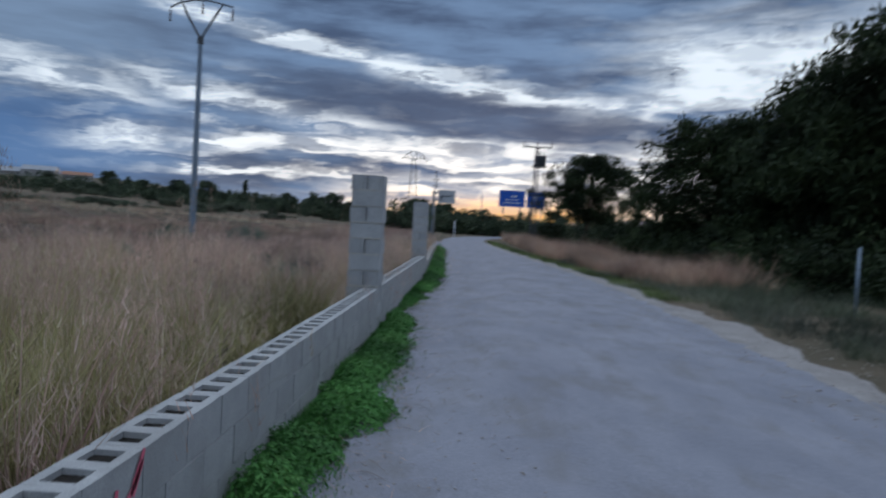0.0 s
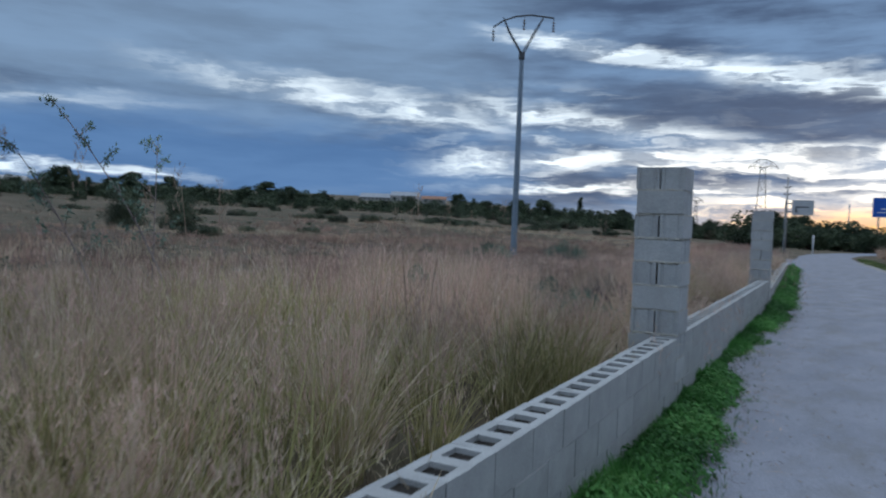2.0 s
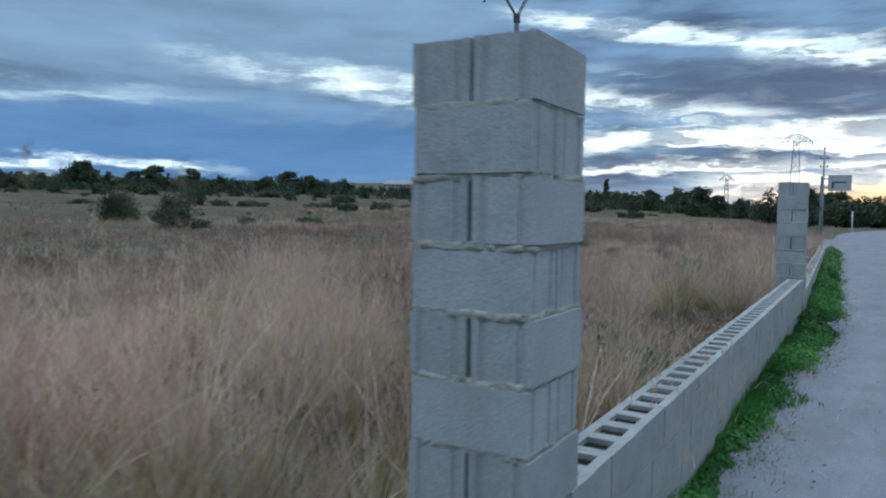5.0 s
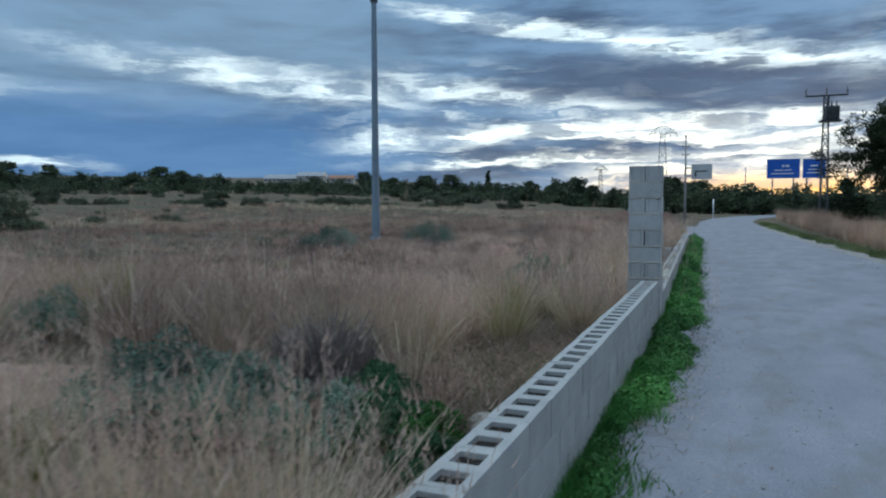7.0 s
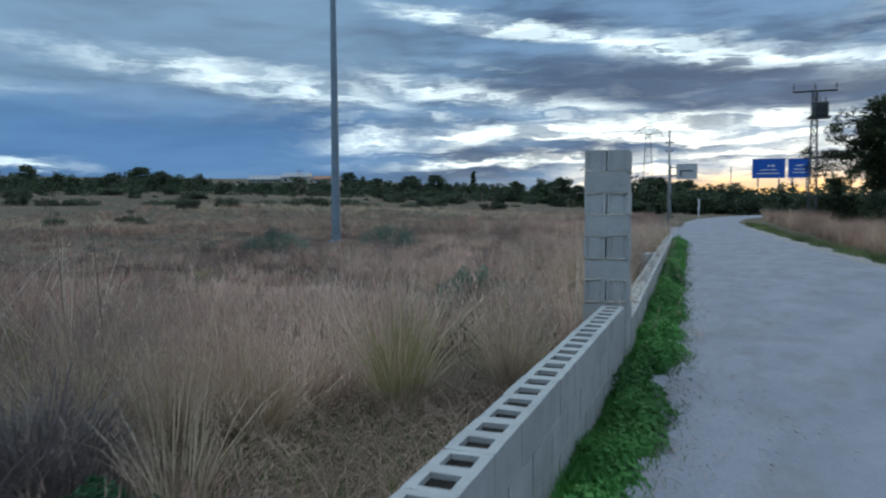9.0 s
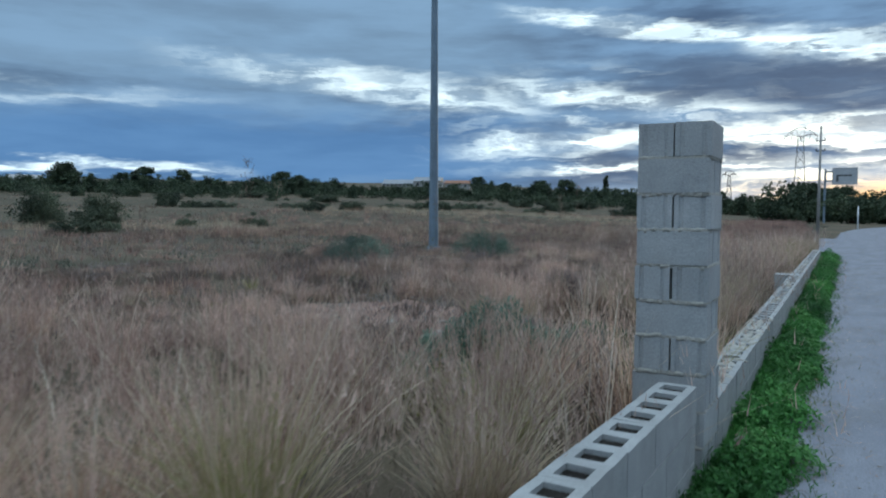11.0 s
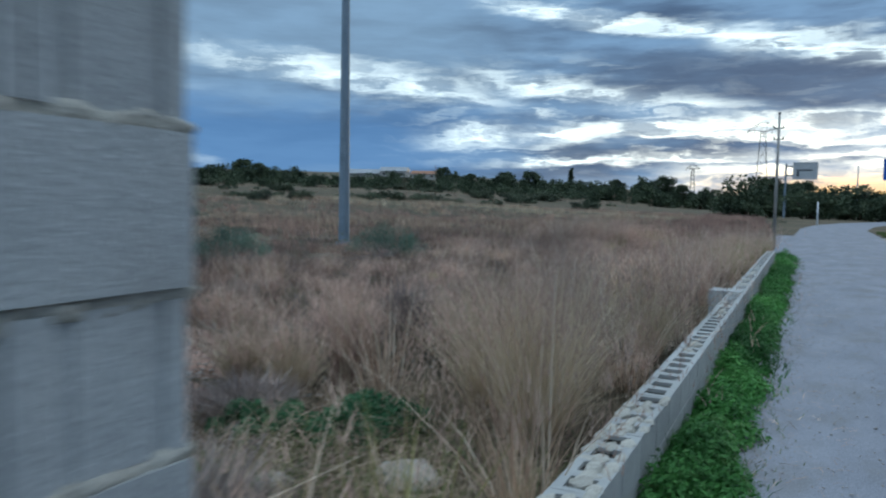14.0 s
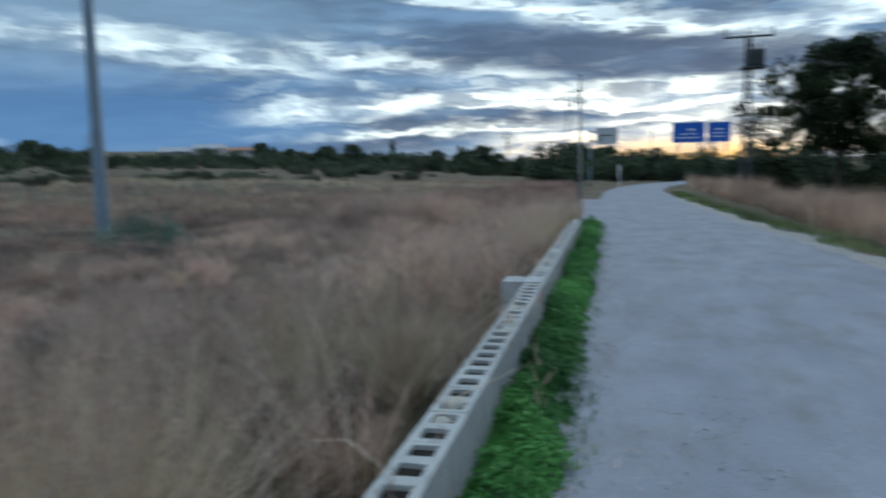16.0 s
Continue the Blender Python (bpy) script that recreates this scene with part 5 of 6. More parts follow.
# single bleached stalks standing out of the tangle
pick = grng.random(len(cx)) < np.where(cy < 7.5, 0.22, 0.7)
(v, q, t, tips), hh = tufts(grng, cx[pick], cy[pick], 16, 0.8, 1.4, 0.14, 0.0105, 0.5)
stuff("bleached_stalks", M_PALE, "single bleached grass stalks arching over the tangle", "grass", v, q, t)
pv, pt = plumes(grng, tips, hh, 0.8, 9, 0.09)
stuff("grass_plumes", M_PLUME, "feathery pinkish seed heads of tall stalks", "grass", pv, None, pt)
# single large tussocks: a tight foot, blades arching outwards all round


def fountain(x, y, h, seed, mat, label, n=620, spread_=0.95, foot=0.13, dry=0.45):
    rng = np.random.default_rng(seed)
    root = thing("grass_tussock", label, "grass", Matrix.Translation((x, y, float(land(x, y)))), "large grass tussocks")
    for name, m_, count, lo, hi, curl in (("blade_tuft", mat, int(n * (1 - dry)), 0.35, 0.98, 0.8), ("dry_stalk_tuft", M_TUSSOCK, int(n * dry), 0.55, 1.32, 0.5)):
        a = rng.uniform(0, 6.283, count)
        rr = foot * np.sqrt(rng.random(count))
        u = rng.random(count)
        hh_ = h * (lo + (hi - lo) * u ** 0.8) * rng.uniform(0.85, 1.12, count)
        lean = spread_ * rng.uniform(0.02, 1.0, count) ** 1.2 * (1.15 - 0.4 * u)
        v_, q_, t_, tips_ = blades(rng, rr * np.cos(a), rr * np.sin(a), np.full(count, -0.02), hh_, a + rng.normal(0, 0.75, count), lean, 0.0058 * rng.uniform(0.5, 1.5, count), 4, curl)
        part(name, mesh_np(name, v_, quads=q_, tris=t_, mat=m_), m_, root)
    pv_, pt_ = plumes(rng, tips_[u > 0.3], hh_[u > 0.3], 0.6, 14, 0.06)
    tagged(part("plume", mesh_np("plume", pv_, tris=pt_, mat=M_PLUME), M_PLUME, root), "feathery pinkish seed heads", kind="stuff")
    return root


for i, (x, y, h) in enumerate(TUSSOCKS):
    fountain(x, y, h, 300 + i, M_YELLOWGREEN, "large arching yellow-green grass tussock in the field")
for i, (x, y, h) in enumerate(STRAW_TUFTS):
    fountain(x, y, h, 340 + i, M_TUSSOCK, "large arching straw-coloured grass tussock in the field")
fountain(-2.67, 22.1, 0.78, 390, M_ROSE, "upright reddish-brown tuft of dry grass by bare soil", 420, 0.22, 0.11, 0.2)
# low litter, its dark colour standing in for shade between the clumps
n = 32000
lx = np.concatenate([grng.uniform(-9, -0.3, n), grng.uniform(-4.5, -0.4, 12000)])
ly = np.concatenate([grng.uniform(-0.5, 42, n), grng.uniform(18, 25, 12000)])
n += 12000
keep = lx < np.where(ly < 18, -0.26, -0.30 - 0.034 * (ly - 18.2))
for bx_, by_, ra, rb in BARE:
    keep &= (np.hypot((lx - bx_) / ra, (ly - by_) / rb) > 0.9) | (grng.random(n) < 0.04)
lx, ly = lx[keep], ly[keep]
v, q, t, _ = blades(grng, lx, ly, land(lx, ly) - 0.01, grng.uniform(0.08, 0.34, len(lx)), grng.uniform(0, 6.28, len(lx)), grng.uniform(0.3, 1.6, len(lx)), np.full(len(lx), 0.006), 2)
stuff("grass_litter", M_THATCH, "low tangle of old dead grass, darkened to paint shade between clumps", "grass", v, q, t)
# crisp pale stalks above the half-green grass
px_, py_ = clump_places(grng, 420, (-5.5, -0.5), (2.2, 8.0))
(v, q, t, tips), hh = tufts(grng, px_, py_, 9, 0.8, 1.3, 0.16, 0.0095, 0.42, 3)
stuff("bleached_stalks", M_YELLOWGREEN, "thin yellow-green stalks above half-green grass", "grass", v, q, t)
pv, pt = plumes(grng, tips, hh, 0.7, 9, 0.07)
stuff("grass_plumes", M_TUSSOCK, "bleached feathery seed heads of thin stalks", "grass", pv, None, pt)
# dead stalks lying across one another in the gaps
n = 11000
lx, ly = np.concatenate([grng.uniform(-2.2, -0.35, 7500), grng.uniform(-2.6, -0.4, 3500)]), np.concatenate([grng.uniform(12.6, 16.4, 7500), grng.uniform(19.2, 22.2, 3500)])
v, q, t, _ = blades(grng, lx, ly, land(lx, ly) + grng.uniform(0.0, 0.16, n), grng.uniform(0.05, 0.3, n), grng.uniform(0, 6.28, n), grng.uniform(0.6, 3.0, n), np.full(n, 0.006), 3)
stuff("fallen_stalks", M_DULL, "fallen dead stalks in a tangle between tussocks", "grass", v, q, t)
# low half-green tangle where the tall grass leaves gaps
lx, ly = np.concatenate([grng.uniform(-2.0, -0.35, 1500), grng.uniform(-2.3, -0.5, 1500)]), np.concatenate([grng.uniform(12.2, 15.4, 1500), grng.uniform(19.4, 21.6, 1500)])
n = len(lx)
v, q, t, _ = blades(grng, lx, ly, land(lx, ly) - 0.01, grng.uniform(0.1, 0.36, n), grng.uniform(0, 6.28, n), grng.uniform(0.3, 1.3, n), np.full(n, 0.006), 3)
stuff("low_green_grass", M_FARGREEN, "low half-green grass tangle between tall tussocks", "grass", v, q, t)
# short grey and reddish tufts over the thin stony ground
for count, mat_, label_ in ((1500, M_DULL, "short grey-brown tufts over thin stony ground"), (1100, M_ROSE, "short reddish tufts over thin stony ground"), (700, M_TWIG, "short grey twiggy tufts over thin stony ground")):
    sx_, sy_ = grng.uniform(-16, -2.7, count), grng.uniform(18.5, 44, count)
    for bx_, by_, ra, rb in BARE:
        far_ = np.hypot((sx_ - bx_) / ra, (sy_ - by_) / rb) > np.where(grng.random(len(sx_)) < 0.4, 0.0, 1.0)
        sx_, sy_ = sx_[far_], sy_[far_]
    (v, q, t, tips), hh = tufts(grng, sx_, sy_, 34, 0.35, 0.85, 0.17, 0.0085, 0.6, 2)
    stuff("short_grass", mat_, label_, "grass", v, q, t)
# tall seed stalks that stand clear of the grass
hx = np.concatenate([grng.uniform(-5.0, -1.9, 22), grng.uniform(-6.5, -2.2, 26)])
hy = np.concatenate([grng.uniform(3.0, 9.5, 22), grng.uniform(10, 36, 26)])
hn = len(hx)
v, q, t, tips = blades(grng, hx, hy, land(hx, hy), grng.uniform(1.35, 2.0, hn), grng.uniform(0, 6.28, hn), grng.uniform(0.05, 0.28, hn), np.full(hn, 0.009), 4)
stuff("seed_stalks", M_DULL, "tall thin seed stalks standing clear of the grass", "grass", v, q, t)
pv, pt = plumes(grng, tips, np.full(hn, 1.2), 1.0, 46, 0.05)
stuff("grass_plumes", M_DULL, "brown feathery heads of tall seed stalks", "grass", pv, None, pt)
# middle distance
cx, cy = clump_places(grng, 8200, (-62, -9.3), (-4, 120))
band = np.sin(0.16 * cy + 0.9 * np.sin(0.06 * cx)) + 0.6 * np.sin(0.31 * cx + 0.4 * cy) + grng.normal(0, 0.35, len(cx))
for sel, mat_, label_ in ((band > 0.5, M_TUSSOCK, "pale straw bands of grass across the middle field"), ((band <= 0.5) & (band > -0.5), M_STRAW, "dry grass of the middle field in brown and straw patches"),
                          (band <= -0.5, M_ROSE, "reddish-brown drifts of grass in the middle field")):
    (v, q, t, tips), hh = tufts(grng, cx[sel], cy[sel], 13, 0.35, 0.95, 0.36, 0.022, 0.34, 2)
    stuff("dry_grass", mat_, label_, "grass", v, q, t)
for mat_, label_ in ((M_DULL, "low grey-brown grass of the middle field"), (M_ROSE, "low reddish grass of the middle field")):
    cx, cy = clump_places(grng, 3600, (-36, -9), (6, 66))
    (v, q, t, tips), hh = tufts(grng, cx, cy, 14, 0.3, 0.85, 0.28, 0.018, 0.4, 2)
    stuff("low_dry_grass", mat_, label_, "grass", v, q, t)
wx, wy = grng.uniform(-46, -4, 420), grng.uniform(10, 80, 420)
wr = grng.uniform(0.25, 0.7, 420)
v, q = leaf_cloud(grng, np.stack([wx, wy, land(wx, wy) + 0.1], -1), np.stack([wr, wr, wr * 0.55], -1), 110, 0.02, 4.5)
stuff("dry_scrub", M_TWIG, "low grey dry scrub scattered through the field", "scrub", v, q)
cx, cy = clump_places(grng, 1900, (-9.3, -0.5), (44, 110))
(v, q, t, tips), hh = tufts(grng, cx - 0.05 * (cy - 44), cy, 24, 0.4, 0.95, 0.3, 0.02, 0.3, 2)
stuff("dry_grass", M_ROSE, "pinkish dry grass beside the bend of the track", "grass", v, q, t)
cx, cy = clump_places(grng, 5000, (-230, -50), (10, 240))
(v, q, t, tips), hh = tufts(grng, cx, cy, 6, 0.3, 0.8, 0.9, 0.09, 0.4, 2)
stuff("far_grass", M_DULL, "dry grass of the far terraces", "grass", v, q, t)
# far side of the track
ny = 1000
cy = grng.uniform(2, 85, ny)
cx = road_edges(cy)[1] + 0.55 + np.abs(grng.normal(0, 1.8, ny)) + 0.3 * np.sin(cy)
cx += 0.45
tall = np.clip((cx - road_edges(cy)[1] - 0.8) / 1.2, 0.0, 1.0) * np.clip((cy - 16) / 8, 0.0, 1.0) * (0.75 + 0.5 * np.sin(cy * 0.9 + 1.4 * np.sin(cx)) ** 2)
low = tall < 0.35
(v, q, t, tips), hh = tufts(grng, cx[low], cy[low], 36, 0.25, 0.5, 0.26, 0.010, 0.4, 3)
stuff("low_dry_grass", M_GREYGREEN, "low grey-green weeds along the far verge", "grass", v, q, t)
(v, q, t, tips), hh = tufts(grng, cx[~low], cy[~low], 64, 0.75, 1.4, 0.3, 0.011, 0.34, 3)
stuff("dry_grass", M_STRAW, "dry brown grass on the far side of the track", "grass", v, q, t)
pv, pt = plumes(grng, tips, hh, 0.4, 3, 0.09)
stuff("grass_plumes", M_PLUME, "feathery seed heads beyond the track", "grass", pv, None, pt)
wx, wy = grng.uniform(6.2, 12.5, 360), grng.uniform(5, 24, 360)
(v, q, t, tips), hh = tufts(grng, wx, wy, 40, 0.3, 0.75, 0.3, 0.011, 0.5, 2)
stuff("dark_weeds", M_SCRUB, "low dark grey-green weeds before the pines", "weeds", v, q, t)
ny = 15000
gy_ = 15 + 55 * grng.random(ny)
gx_ = road_edges(gy_)[1] + 0.12 + np.abs(grng.normal(0, 0.45, ny)) + 0.25 * np.sin(gy_ * 0.8) ** 2
v, q, t, _ = blades(grng, gx_, gy_, np.full(ny, 0.0), grng.uniform(0.05, 0.2, ny), grng.uniform(0, 6.28, ny), grng.uniform(0.2, 1, ny), np.full(ny, 0.011), 2)
stuff("verge_grass", M_FARGREEN, "short green grass along the far edge of the track", "grass", v, q, t)


def verge_green(n, ys, seed, h_lo, h_hi, tall):
    """Lush green strip along the foot of the wall, thick in mounds."""
    rng = np.random.default_rng(seed)
    y = rng.uniform(*ys, n)
    foot = np.where(y < 18, 0.012, 0.012 - 0.034 * (y - 18.2))
    wide = np.interp(y, [-1, 2, 3.4, 4.2, 5, 9, 10.3, 11.2, 12.5, 16, 20, 27, 38], [0.5, 0.45, 0.35, 0.6, 0.5, 0.42, 0.16, 0.26, 0.36, 0.42, 0.42, 0.42, 0.5])
    u = rng.random(n) ** 1.6
    wander = np.interp(y, np.arange(ys[0] - 1, ys[1] + 1, 0.31), rng.uniform(0.55, 1.3, len(np.arange(ys[0] - 1, ys[1] + 1, 0.31))))
    x = foot + wide * u * wander * rng.uniform(0.7, 1.3, n)
    grid_y = np.arange(ys[0] - 1, ys[1] + 1, 0.23)
    mound = 0.5 * np.interp(y + 0.1 * u, grid_y, rng.uniform(0.2, 1, len(grid_y))) + 0.5 * np.interp(y - 0.2 * u, grid_y, rng.uniform(0.2, 1, len(grid_y)))
    hh = (h_lo + (h_hi - h_lo) * mound) * (1 - 0.55 * u) * rng.uniform(0.6, 1.15, n)
    coarse = np.arange(ys[0] - 1, ys[1] + 1, 0.47)
    hh *= np.interp(y, coarse, rng.uniform(0.45, 1.45, len(coarse)))
    keep = rng.random(n) < np.clip(mound + 0.35 - 0.45 * u, 0.08, 1)
    x, y, hh = x[keep], y[keep], hh[keep]
    m = len(x)
    return blades(rng, x, y, np.full(m, 0.0), hh, rng.uniform(0, 6.283, m), rng.uniform(0.2, 0.95, m), tall * rng.uniform(0.6, 1.5, m), 2)


chunks = []
v, q, t, _ = verge_green(30000, (-1, 19), 5, 0.06, 0.19, 0.008)
chunks.append((v, q, t))
v, q, t, _ = verge_green(22000, (17.5, 42), 6, 0.09, 0.27, 0.009)
chunks.append((v, q, t))
v, q, t = gather(chunks)
stuff("verge_grass", M_GREEN, "lush green grass and weeds along the wall foot", "grass", v, q, t)
# rounded cushions of small-leaved weeds, shoulder to shoulder along the wall foot
mrng = np.random.default_rng(8)
WIDE_Y = [-1, 2, 3.4, 4.2, 5, 9, 10.3, 11.2, 12.5, 13.2, 13.7, 14.2, 16, 20, 27, 38, 42]
WIDE = [0.5, 0.45, 0.35, 0.58, 0.5, 0.42, 0.14, 0.24, 0.26, 0.16, 0.24, 0.40, 0.42, 0.44, 0.42, 0.44, 0.44]


def cushion(rng, x, y, r, h, n):
    """Leaves and short blades over one low dome."""
    a = rng.uniform(0, 6.283, n)
    u = np.sqrt(rng.random(n))
    lump_ = 1 + 0.22 * np.sin(3 * a + x * 40) + 0.15 * np.sin(7 * a + y * 9)
    px, py = x + r * u * lump_ * np.cos(a), y + 1.15 * r * u * lump_ * np.sin(a)
    top_ = h * np.sqrt(np.clip(1 - u * u, 0.0, 1)) * (1 + 0.18 * np.sin(px * 70) * np.cos(py * 60))
    pz = np.maximum(top_ * (1 - 0.55 * rng.random(n) ** 2.2), 0.012)
    c = np.stack([px, py, pz], -1)
    d = np.stack([np.cos(a) * u, np.sin(a) * u, 0.5 + rng.random(n)], -1) + rng.normal(0, 0.45, (n, 3))
    d /= np.linalg.norm(d, axis=1, keepdims=True)
    tang = np.cross(d, rng.normal(0, 1, (n, 3)))
    tang /= np.linalg.norm(tang, axis=1, keepdims=True) + 1e-9
    side = np.cross(d, tang)
    l_, w_ = 0.017 * rng.uniform(0.6, 1.6, (n, 1)), 0.0085 * rng.uniform(0.7, 1.4, (n, 1))
    return np.stack([c - tang * l_, c + side * w_, c + tang * l_ + d * 0.006, c - side * w_], 1).reshape(-1, 3)


cush, y = [], -0.8
while y < 41:
    wide = float(np.interp(y, WIDE_Y, WIDE))
    foot = 0.012 if y < 18 else 0.012 - 0.034 * (y - 18.2)
    big = 1.0 if y < 17 else 1.3
    near_ = y < 33
    for k in range(2 if wide > 0.3 else 1):
        r_ = mrng.uniform(0.09, 0.19) * min(1.0, wide / 0.36)
        x_ = foot + 0.04 + (wide - 0.08) * (mrng.uniform(0.1, 0.5) if k == 0 else mrng.uniform(0.45, 0.9))
        h_ = big * r_ * mrng.uniform(0.7, 1.35) * (1.0 if k == 0 else 0.7)
        if mrng.random() < 0.9:
            cush.append(cushion(mrng, max(x_, foot + 0.6 * r_), y + mrng.uniform(-0.08, 0.08), r_, h_, int((17000 if near_ else 8000) * r_ * r_) + 60))
    y += mrng.uniform(0.09, 0.2)
v = np.concatenate(cush)
stuff("verge_weeds", M_GREEN, "small-leaved green weeds in cushions along the wall", "weeds", v, np.arange(len(v)).reshape(-1, 4))
# thin low weeds straying onto the track
n = 3400
ly = mrng.uniform(0, 40, n)
lx = np.where(ly < 18, 0, -0.034 * (ly - 18.2)) + np.interp(ly, WIDE_Y, WIDE) + np.abs(mrng.normal(0, 0.12, n)) - 0.04
v, q, t, _ = blades(mrng, lx, ly, np.full(n, 0.025), mrng.uniform(0.015, 0.06, n), mrng.uniform(0, 6.28, n), mrng.uniform(0.3, 1.4, n), np.full(n, 0.0055), 2)
stuff("verge_weeds", M_FARGREEN, "thin low weeds straying onto the edge of the track", "weeds", v, q, t)
# thin dead runners lying on the track
ny = 170
ly = mrng.uniform(2, 36, ny)
lx = np.where(ly < 18, 0, -0.034 * (ly - 18.2)) + np.interp(ly, WIDE_Y, WIDE) + mrng.uniform(-0.05, 0.25, ny)
v, q, t, _ = blades(mrng, lx, ly, np.full(ny, 0.04), np.full(ny, 0.02), mrng.uniform(-1.2, 1.2, ny), mrng.uniform(4.0, 12.0, ny), np.full(ny, 0.008), 3, 0.2)
stuff("dead_runners", M_THATCH, "thin dark dead runners lying on the track edge", "litter", v, q, t)
# dark crumbs and dead roots along the worn edge
ny = 2600
ly = mrng.uniform(0, 40, ny)
lx = np.where(ly < 18, 0, -0.034 * (ly - 18.2)) + np.interp(ly, WIDE_Y, WIDE) + np.abs(mrng.normal(0, 0.16, ny)) - 0.05
v, q, t, _ = blades(mrng, lx, ly, np.full(ny, 0.03), mrng.uniform(0.008, 0.04, ny), mrng.uniform(0, 6.28, ny), mrng.uniform(1.0, 4.5, ny), np.full(ny, 0.007), 2)
stuff("dead_litter", M_TWIG, "dark dead roots and crumbs along the worn verge", "litter", v, q, t)
# dry stalks strewn on the edge of the track
sx = mrng.uniform(0.15, 0.85, 900)
sy = mrng.uniform(2, 36, 900)
sx = sx - np.maximum(sy - 22, 0) * 0.02
v, q, t, _ = blades(mrng, sx, sy, np.full(900, 0.035), mrng.uniform(0.01, 0.05, 900), mrng.uniform(0, 6.28, 900), mrng.uniform(2.0, 6.0, 900), np.full(900, 0.005), 2)
stuff("dry_stalks", M_STRAW, "dry stalks strewn along the edge of the track", "litter", v, q, t)


srng = np.random.default_rng(19)
k = 300
sx_ = -3.4 - 85 * srng.random(k) ** 1.6
sy_ = srng.uniform(4, 100, k)
sx_ = np.where((sx_ > -11) & (sy_ < 44), sx_ - 12, sx_)
sr = srng.uniform(0.2, 0.62, k) * (1 + 0.02 * -sx_)
cen = np.stack([sx_, sy_, land(sx_, sy_) + 0.12], -1)
v, q = leaf_cloud(srng, cen, np.stack([sr, sr, sr * 0.62], -1), 100, 0.042, 2.2)
ok = v.reshape(-1, 4, 3)[:, :, 2].min(1) > -0.2
stuff("low_scrub", M_GREYGREEN, "grey-green low scrub scattered through the field", "scrub", v, q[ok])


def shrub(x, y, r, h, seed, mat, twigs=True):
    rng = np.random.default_rng(seed)
    root = thing("shrub", "grey-green bushy shrub among dry grass", "shrub", Matrix.Translation((x, y, float(land(x, y)))), "shrubs in the field")
    n = 26
    a = rng.uniform(0, 6.283, n)
    rr = r * np.sqrt(rng.random(n))
    z = h * np.clip(1.05 - (rr / r) ** 2 * 0.6, 0.2, 1) * rng.uniform(0.45, 1, n)
    cen = np.stack([rr * np.cos(a), rr * np.sin(a), z], -1)
    bm = bmesh.new()
    for c in cen:
        limb(bm, [(c[0] * 0.15, c[1] * 0.15, -0.03), (c[0] * 0.6, c[1] * 0.6, c[2] * 0.5), tuple(c)], 0.012, 0.004, 5)
    part("stem", bm, M_TWIG, root)
    v, q = leaf_cloud(rng, cen, np.full((n, 3), r * 0.26), 330, 0.017, 2.3)
    part("foliage", mesh_np("foliage", v, quads=q, mat=mat), mat, root)
    return root


for i, (x, y, r, h) in enumerate(SHRUBS):
    shrub(x, y, r, h, 50 + i, M_GREEN if (x, y) == (-1.0, 12.75) else M_WEED if r <= 0.36 else M_SAGE)


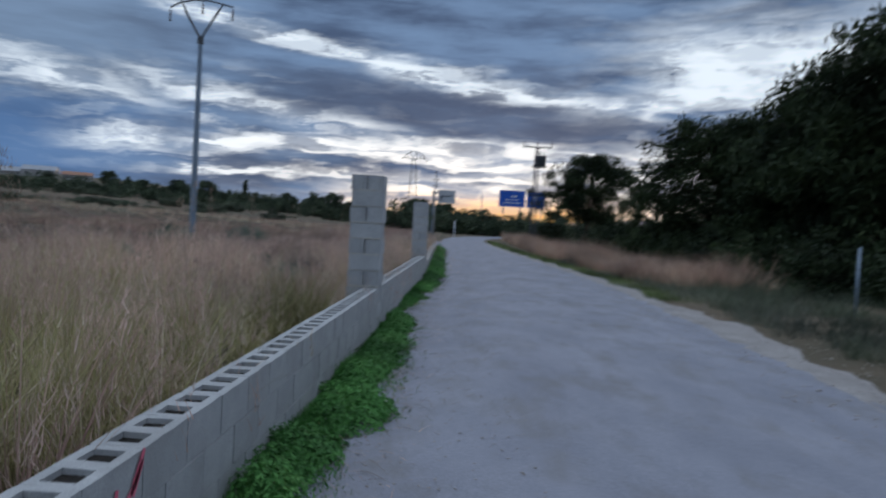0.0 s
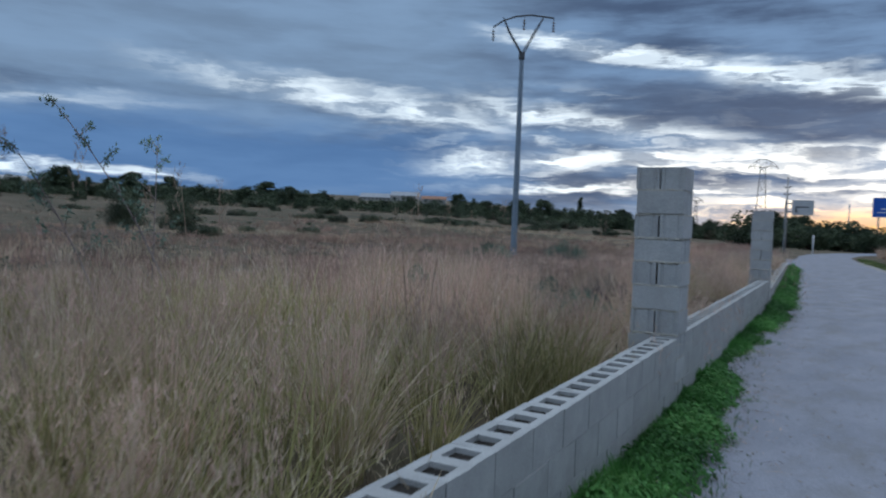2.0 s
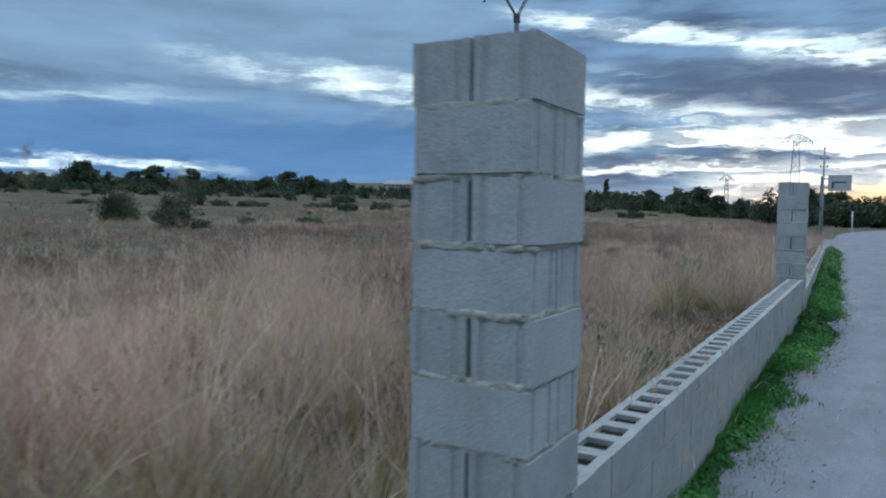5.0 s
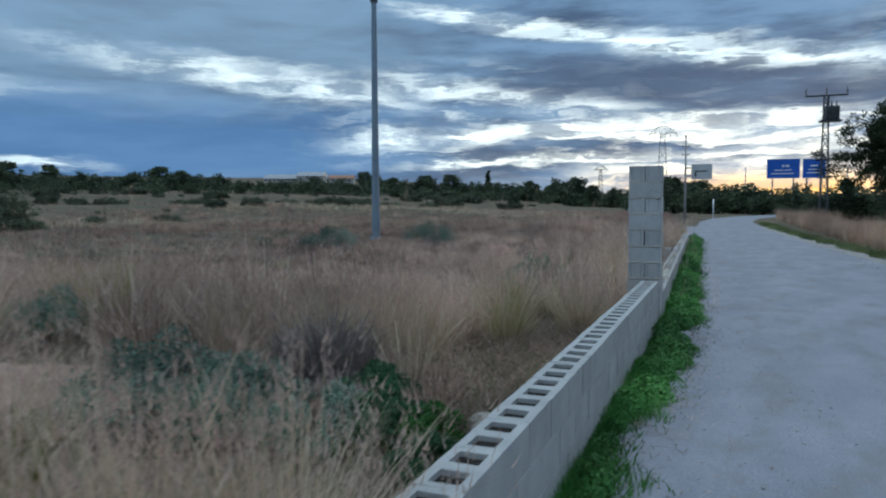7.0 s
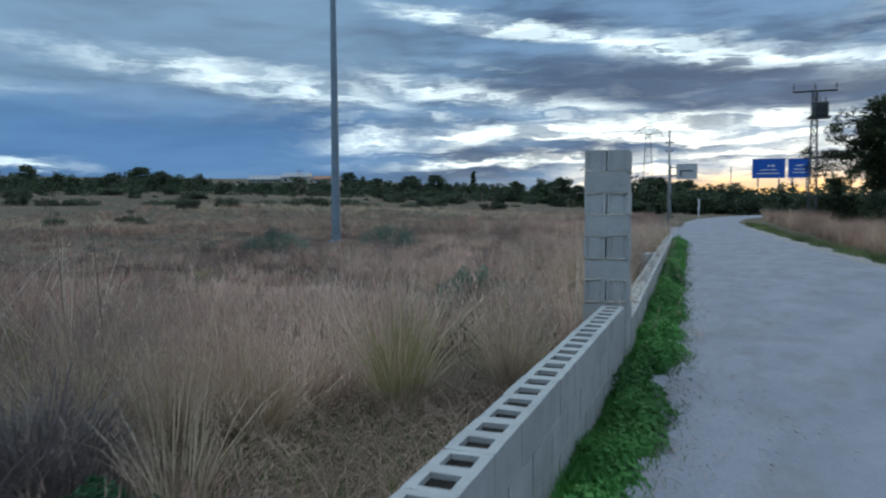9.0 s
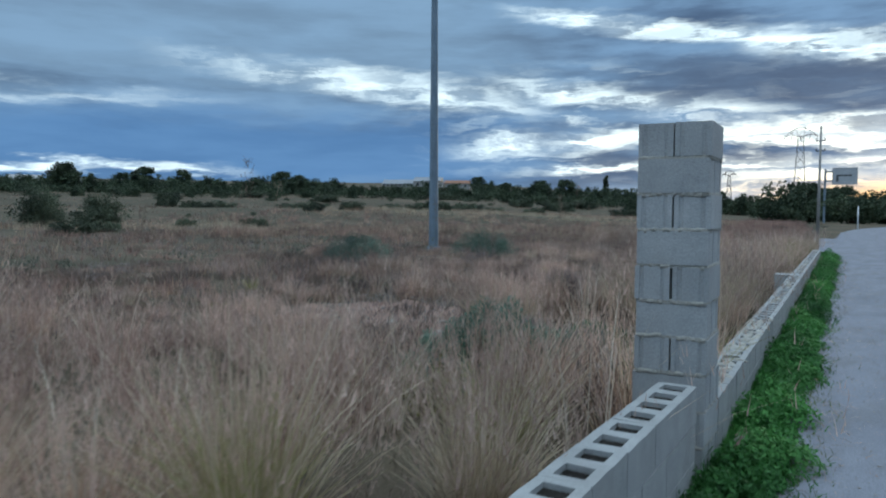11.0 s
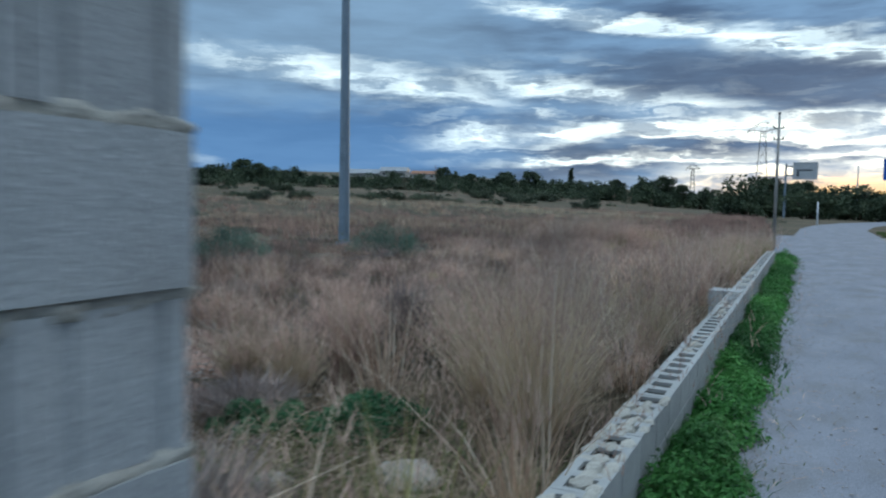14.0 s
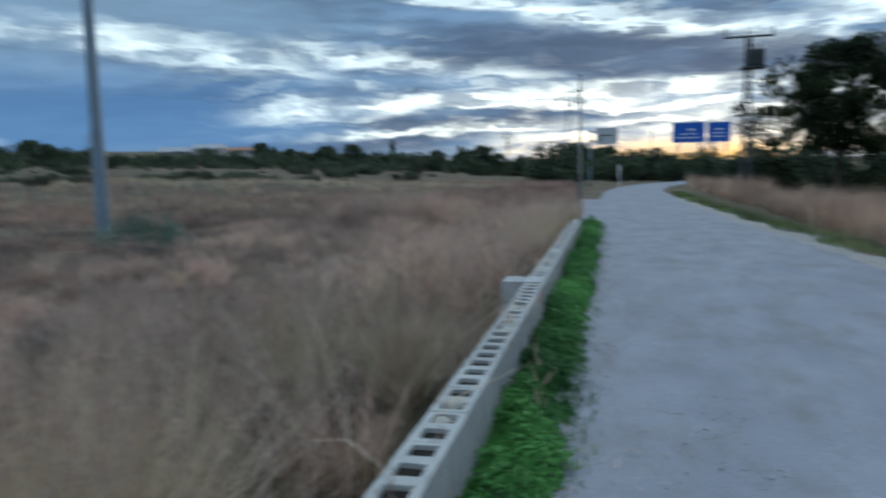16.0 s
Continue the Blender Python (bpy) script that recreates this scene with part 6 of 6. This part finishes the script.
def dead_bush(x, y, r, h, seed):
    """A leafless bush: a few forked stems and a haze of fine twigs."""
    rng = np.random.default_rng(seed)
    root = thing("dead_bush", "dark dead twiggy bush beside a green shrub", "bush", Matrix.Translation((x, y, float(land(x, y)))), "dead bushes in the field")
    bm = bmesh.new()
    for k in range(16):
        a = rng.uniform(0, 6.283)
        o = r * rng.uniform(0.2, 0.8)
        tip = Vector((o * math.cos(a), o * math.sin(a), h * rng.uniform(0.55, 0.95)))
        limb(bm, [Vector((0.04 * math.cos(a), 0.04 * math.sin(a), -0.04)), tip * 0.45 + Vector((0, 0, 0.06 * h)), tip], 0.011, 0.003, 5)
    part("stem", bm, M_TWIG, root)
    n = 2600
    a = rng.uniform(0, 6.283, n)
    rr = r * 0.62 * np.sqrt(rng.random(n))
    z = h * rng.uniform(0.0, 0.62, n) * np.sqrt(np.clip(1 - (rr / r) ** 2, 0.1, 1))
    v, q, t, _ = blades(rng, rr * np.cos(a), rr * np.sin(a), z, h * rng.uniform(0.15, 0.42, n), a + rng.normal(0, 0.9, n), rng.uniform(0.1, 1.3, n), np.full(n, 0.0042), 3)
    part("brushwood", mesh_np("brushwood", v, quads=q, tris=t, mat=M_TWIG), M_TWIG, root)
    return root


dead_bush(-2.1, 13.4, 0.6, 0.82, 1)
dead_bush(-1.75, 12.95, 0.35, 0.4, 5)
dead_bush(-1.35, 19.3, 0.5, 0.75, 2)
dead_bush(-2.75, 21.1, 0.55, 0.42, 3)
dead_bush(-3.4, 24.2, 0.35, 0.7, 4)


def tall_weed(x, y, h, seed, dx_, dy_):
    """A single tall weed: thin forking stems with sparse small leaves."""
    rng = np.random.default_rng(seed)
    root = thing("tall_weed", "tall thin leafy weed standing above dry grass", "weed", Matrix.Translation((x, y, float(land(x, y)))), "tall weeds")
    top = Vector((dx_, dy_, h))
    pts = [Vector((dx_ * t ** 1.6, dy_ * t ** 1.6, h * t)) for t in np.linspace(0, 1, 7)]
    bm = bmesh.new()
    limb(bm, pts, 0.012, 0.003, 5)
    cen = []
    for k in range(13):
        t = rng.uniform(0.45, 1.0)
        a = Vector((dx_ * t ** 1.6, dy_ * t ** 1.6, h * t))
        ang = rng.uniform(0, 6.283)
        ln = rng.uniform(0.15, 0.5) * (1.3 - t)
        b = a + Vector((math.cos(ang) * ln, math.sin(ang) * ln, ln * rng.uniform(0.3, 1.0)))
        limb(bm, [a, (a + b) / 2 + Vector((0, 0, 0.02)), b], 0.005, 0.002, 4)
        cen += [tuple(b), tuple(a + (b - a) * 0.7)]
    cen.append(tuple(top))
    part("stem", bm, M_TWIG, root)
    v, q = leaf_cloud(rng, np.array(cen), np.full((len(cen), 3), 0.06), 12, 0.022, 2.4)
    part("leaves", mesh_np("leaves", v, quads=q, mat=M_SAGE), M_SAGE, root)
    return root


tall_weed(-4.95, 7.2, 2.6, 1, -1.2, -0.7)
tall_weed(-5.0, 6.4, 2.1, 2, -0.8, -0.5)
tall_weed(-5.9, 7.6, 2.4, 3, -0.2, 0.2)
